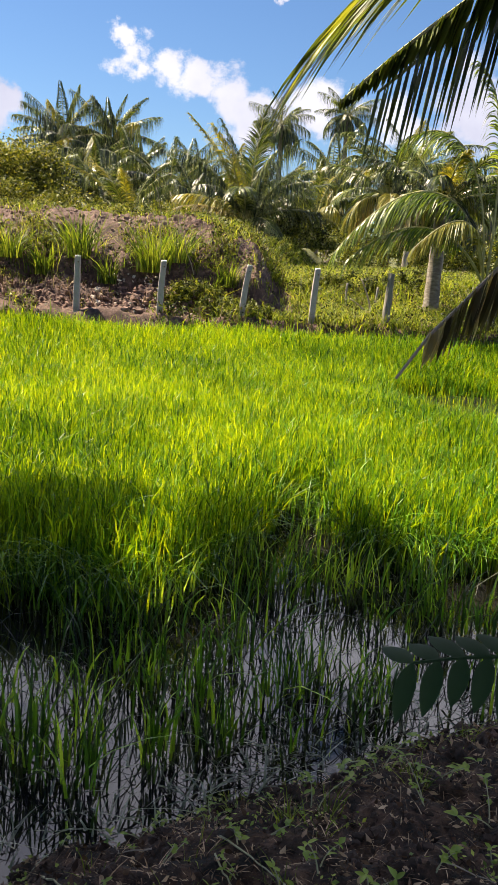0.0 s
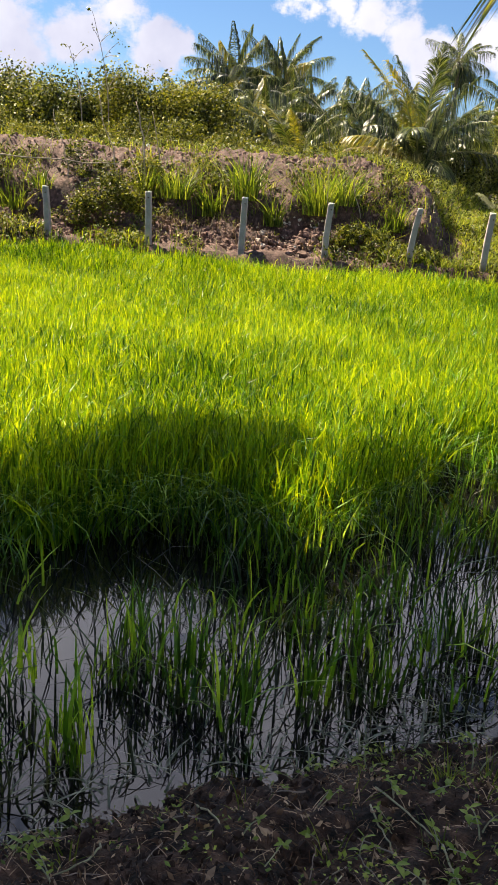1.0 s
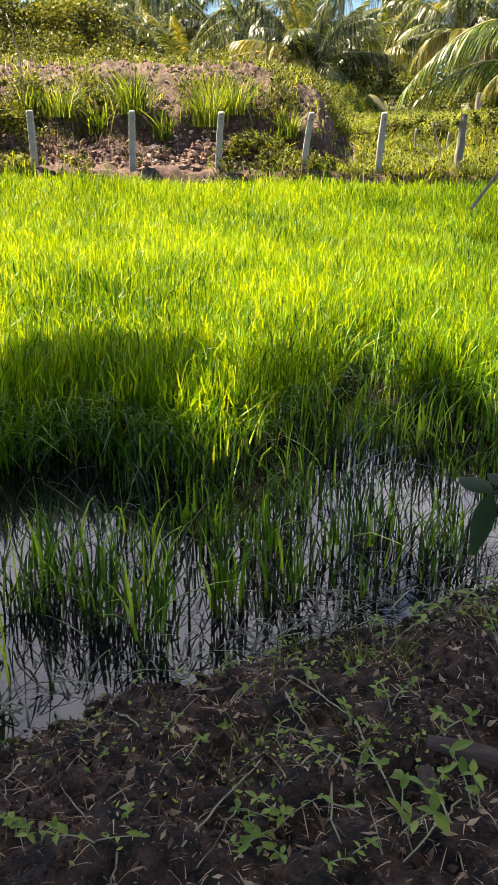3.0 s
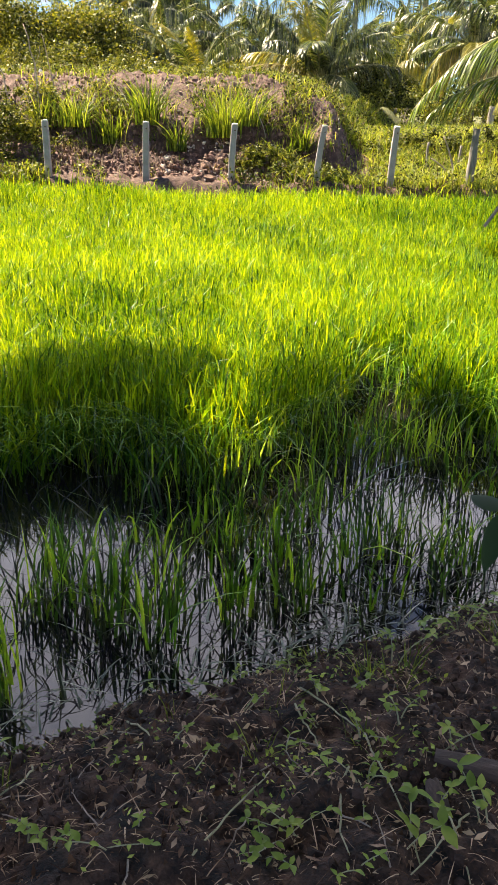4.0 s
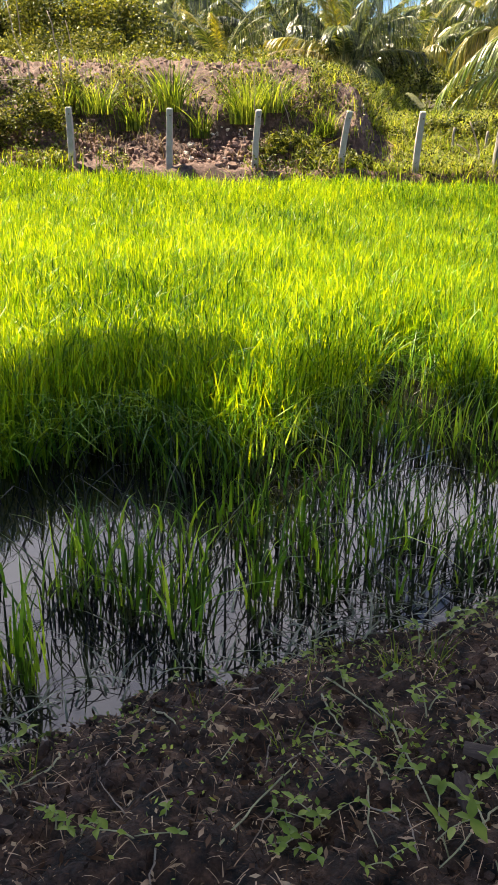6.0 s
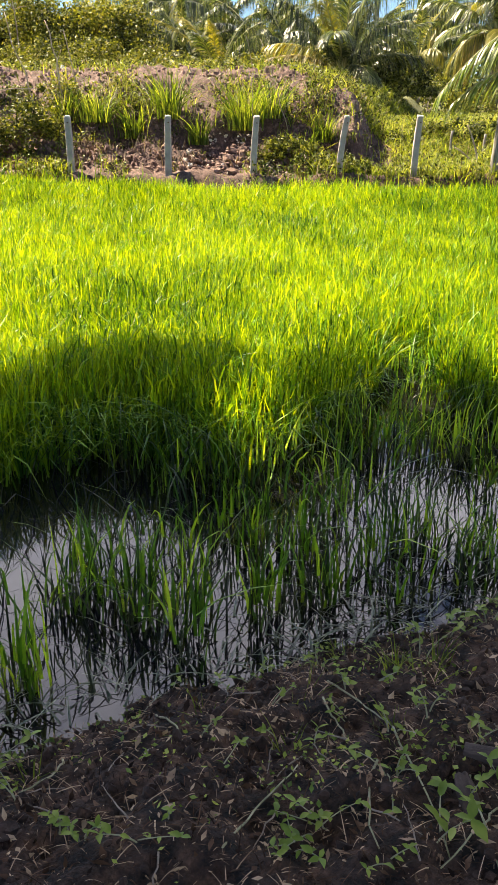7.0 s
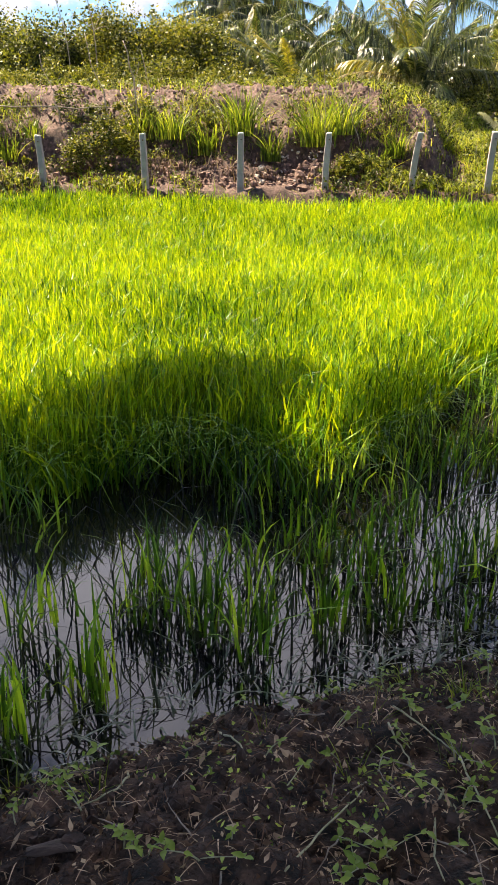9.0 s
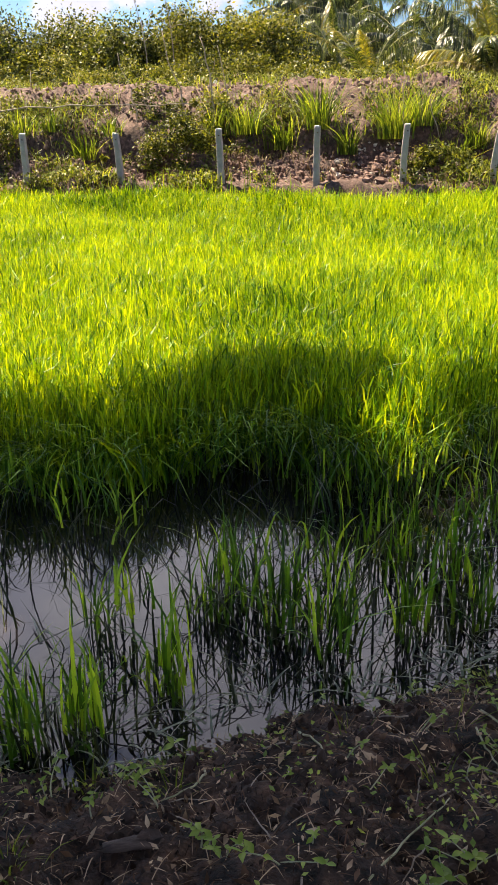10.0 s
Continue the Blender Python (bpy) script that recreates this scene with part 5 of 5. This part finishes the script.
def leaf_mesh(seed, curl):
    """One pointed oval weed leaf, 1 long, folded along its midrib."""
    r = np.random.default_rng(seed)
    g = Geo()
    V = []
    for i in range(6):
        u = i / 5
        w = (0.04, 0.19, 0.26, 0.24, 0.14, 0.01)[i] * r.uniform(0.9, 1.1)
        V += [(u, -w, w * 0.35 - curl * u * u), (u, 0, -curl * u * u), (u, w, w * 0.35 - curl * u * u)]
    g.add(V, [(i * 3 + j, i * 3 + j + 1, i * 3 + j + 4, i * 3 + j + 3) for i in range(5) for j in range(2)])
    return g.mesh("leaf", M_WEED, True)


LEAVES = [leaf_mesh(k, 0.05 + 0.12 * k) for k in range(4)]


def weed(x, y, height, count, size, seed, label):
    """A small broad-leaved weed: upright stems with leaves set singly up to the tip."""
    r = np.random.default_rng(seed)
    root = new("weed")
    root.location = (x, y, ground_z(x, y) - 0.005)
    tagged(root, label, "weed", "weeds on the bank")
    g = Geo()
    for j in range(max(1, count // 5)):
        tip = np.array([r.normal(0, height * 0.75), r.normal(0, height * 0.75), height * r.uniform(0.6, 1.1)])
        P = curve_pts([(r.normal(0, 0.01), r.normal(0, 0.01), 0), (tip[0] * 0.3, tip[1] * 0.3, tip[2] * 0.7), tip], 6)
        tube(g, P, np.linspace(0.0022, 0.001, 6), 4)
        a = r.uniform(0, 6.28)
        for q in (2, 3, 4, 5, 5, 5):
            a += 2.4
            ob = new("leaf", LEAVES[int(r.integers(0, 4))])
            ob.parent = root
            k = size * 1.15 * r.uniform(0.5, 1.2)
            ob.matrix_basis = Matrix.Translation(P[q]) @ Euler((r.normal(0, 0.3), -r.uniform(-0.2, 0.7), a)).to_matrix().to_4x4() @ Matrix.Diagonal((k, k, k, 1))
    part("stem", g, M_VINE, root)


bank_litter()
bank_crumbs()
bank_weeds()
for k, (wx, wy, h, c, s) in enumerate(((0.13, 1.7, 0.06, 14, 0.02), (0.22, 1.75, 0.07, 18, 0.021), (0.13, 1.56, 0.07, 24, 0.024), (0.04, 1.77, 0.05, 12, 0.018), (-0.02, 1.4, 0.07, 26, 0.022), (-0.07, 1.34, 0.06, 20, 0.02), (0.2, 1.37, 0.08, 12, 0.036), (0.32, 1.64, 0.07, 10, 0.026), (0.24, 2.07, 0.08, 12, 0.024), (0.13, 1.89, 0.05, 12, 0.02), (0.34, 2.19, 0.11, 14, 0.026), (0.43, 2.23, 0.13, 16, 0.026), (-0.52, 1.35, 0.06, 10, 0.02), (-0.48, 1.33, 0.06, 14, 0.018), (-0.36, 1.31, 0.06, 12, 0.024), (-0.63, 1.42, 0.05, 10, 0.018), (-0.41, 1.61, 0.04, 8, 0.012), (0.28, 1.49, 0.06, 10, 0.024), (0.36, 1.44, 0.09, 10, 0.036), (0.03, 1.9, 0.06, 14, 0.018), (-0.13, 1.8, 0.04, 10, 0.014), (-0.76, 1.5, 0.07, 14, 0.022), (-0.53, 1.37, 0.05, 8, 0.016), (-0.78, 1.38, 0.04, 8, 0.016), (-0.9, 1.42, 0.06, 10, 0.018), (0.52, 2.0, 0.08, 14, 0.026), (0.62, 2.2, 0.1, 16, 0.028), (0.5, 1.75, 0.07, 12, 0.026), (-0.2, 1.97, 0.06, 12, 0.018), (-0.05, 2.02, 0.07, 14, 0.02), (0.1, 1.3, 0.06, 14, 0.022), (0.7, 2.0, 0.09, 14, 0.028))):
    weed(wx, wy, h, c, s, 600 + k, "small broad-leaved green weed on dark soil" if s < 0.03 else "bright green weed with large pointed leaves")
for k in range(20):
    # seedlings along the wet edge and over the lower bank
    a = rs.uniform(-0.75, 0.85)
    b = float(shore(a)) - (rs.uniform(0.0, 0.1) if k % 2 else rs.uniform(0.1, 0.75))
    weed(a, b, rs.uniform(0.03, 0.07), int(rs.integers(4, 12)), rs.uniform(0.012, 0.02), 700 + k, "tiny green seedling on the damp bank")
for k in range(16):
    a = rs.uniform(-1.0, 0.9)
    b = float(shore(a)) - rs.uniform(-0.02, 0.6)
    tuft(a, b, rs.uniform(0.05, 0.1), int(rs.integers(8, 20)), 0.05, 760 + k, "small sprig of green grass on the bank", M_GRASS, "grass_sprig", 0.004, "grass sprigs on the bank", 0.6)
for k, pts in enumerate(([(-0.2, 1.3), (-0.17, 1.4), (-0.12, 1.47), (-0.07, 1.56)], [(-0.01, 1.9), (0.05, 1.86), (0.11, 1.78), (0.14, 1.71)], [(0.14, 1.71), (0.16, 1.62), (0.2, 1.52), (0.22, 1.33)], [(0.36, 1.5), (0.31, 1.45), (0.28, 1.38), (0.2, 1.3)], [(-0.02, 1.82), (0.0, 1.76), (0.03, 1.72), (0.04, 1.68)], [(-0.42, 1.77), (-0.37, 1.72), (-0.33, 1.66), (-0.33, 1.62)], [(-0.6, 1.6), (-0.57, 1.53), (-0.62, 1.48), (-0.65, 1.46)], [(0.1, 1.6), (0.08, 1.5), (0.06, 1.42), (0.09, 1.33)], [(0.29, 1.56), (0.28, 1.47), (0.3, 1.38), (0.31, 1.3)])):
    ctrl = [(a, b, ground_z(a, b) + (0.012 if 0 < j < 3 else 0.004)) for j, (a, b) in enumerate(pts)]
    stick(ctrl, 0.0028, 0.0016, "vine_stem", "pale creeping vine stem on the soil", M_VINE, "vine", 10, 0.002, k, "vines on the bank")
for k in range(26):
    a, b = rs.uniform(-0.9, 0.7), rs.uniform(1.25, 2.0)
    if b > shore(a) - 0.05:
        continue
    ang, L = rs.uniform(0, 6.28), rs.uniform(0.05, 0.16)
    c, d = a + math.cos(ang) * L, b + math.sin(ang) * L
    stick([(a, b, ground_z(a, b) + 0.004), ((a + c) / 2, (b + d) / 2, ground_z((a + c) / 2, (b + d) / 2) + 0.012), (c, d, ground_z(c, d) + 0.004)], 0.0022, 0.001, "twig", "dry twig lying on the bank", M_STALK, "twig", 6, 0.002, k, "twigs on the bank")


def husk(x, y, az, length, width, seed, label):
    """A curled dry palm sheath."""
    r = np.random.default_rng(seed)
    g = Geo()
    nu, nv = 9, 7
    V = []
    for i in range(nu):
        u = i / (nu - 1)
        for j in range(nv):
            v = j / (nv - 1) - 0.5
            w = width * (0.35 + 0.65 * math.sin(math.pi * min(1, 0.15 + u * 0.85)))
            V.append((u * length, math.sin(v * 2.2) * w / 2, 0.02 + w * 0.35 * math.cos(v * 2.4) - 0.02 * u + r.normal(0, 0.0015)))
    q = [(i * nv + j, (i + 1) * nv + j, (i + 1) * nv + j + 1, i * nv + j + 1) for i in range(nu - 1) for j in range(nv - 1)]
    g.add(V, q)
    ob = part("palm_husk", g, M_HUSK, smooth=True)
    sol = ob.modifiers.new("thick", "SOLIDIFY")
    sol.thickness = 0.004
    ob.location, ob.rotation_euler = (x, y, ground_z(x, y) - 0.005), (0, 0, az)
    tagged(ob, label, "husk")


husk(0.28, 1.6, -0.25, 0.25, 0.07, 1, "dry curled brown palm husk on the soil")
husk(0.27, 1.55, -1.45, 0.12, 0.05, 2, "broken brown palm husk on the soil")
husk(-0.7, 1.28, 0.5, 0.16, 0.04, 3, "dry pale bark strip on the soil")


def near_shrub():
    """A low branch with paired oblong leaves that reaches in over the water."""
    r = np.random.default_rng(9)
    root = new("shrub")
    root.location = (1.15, 1.3, ground_z(1.15, 1.3) - 0.02)
    tagged(root, "dark green shrub branch with paired oblong leaves", "shrub")
    o = np.array(root.location)
    g = Geo()
    P = curve_pts([(1.15, 1.3, 0.12), (1.1, 1.3, 0.75), (0.75, 1.38, 0.95), (0.3, 1.4, 0.84)], 31) - o
    tube(g, P, np.linspace(0.012, 0.003, 31), 6)
    part("stem", g, M_SHRUB, root)
    for k in np.linspace(14, 30, 17).astype(int):
        c = P[k]
        t = (P[k] - P[k - 1]) / np.linalg.norm(P[k] - P[k - 1])
        for sgn in (1, -1):
            a = np.array([0, 0.55 * sgn, 0.45 * sgn - 0.25]) + t * 0.35
            a /= np.linalg.norm(a)
            n = np.cross(t, a)
            n /= np.linalg.norm(n)
            b = np.cross(n, a)
            L, W = 0.088 * r.uniform(0.8, 1.1), 0.036
            lf = Geo()
            V = []
            for i in range(6):
                u = i / 5
                w = W * (0.1, 0.75, 1.0, 0.95, 0.65, 0.05)[i] / 2
                mid = c + a * L * u + np.array([0, 0, -0.02 * u * u])
                V += [mid - b * w + n * w * 0.3, mid, mid + b * w + n * w * 0.3]
            q = [(i * 3 + j, i * 3 + j + 1, i * 3 + j + 4, i * 3 + j + 3) for i in range(5) for j in range(2)]
            lf.add(V, q)
            part("leaf", lf, M_SHRUB, root, smooth=True)


near_shrub()
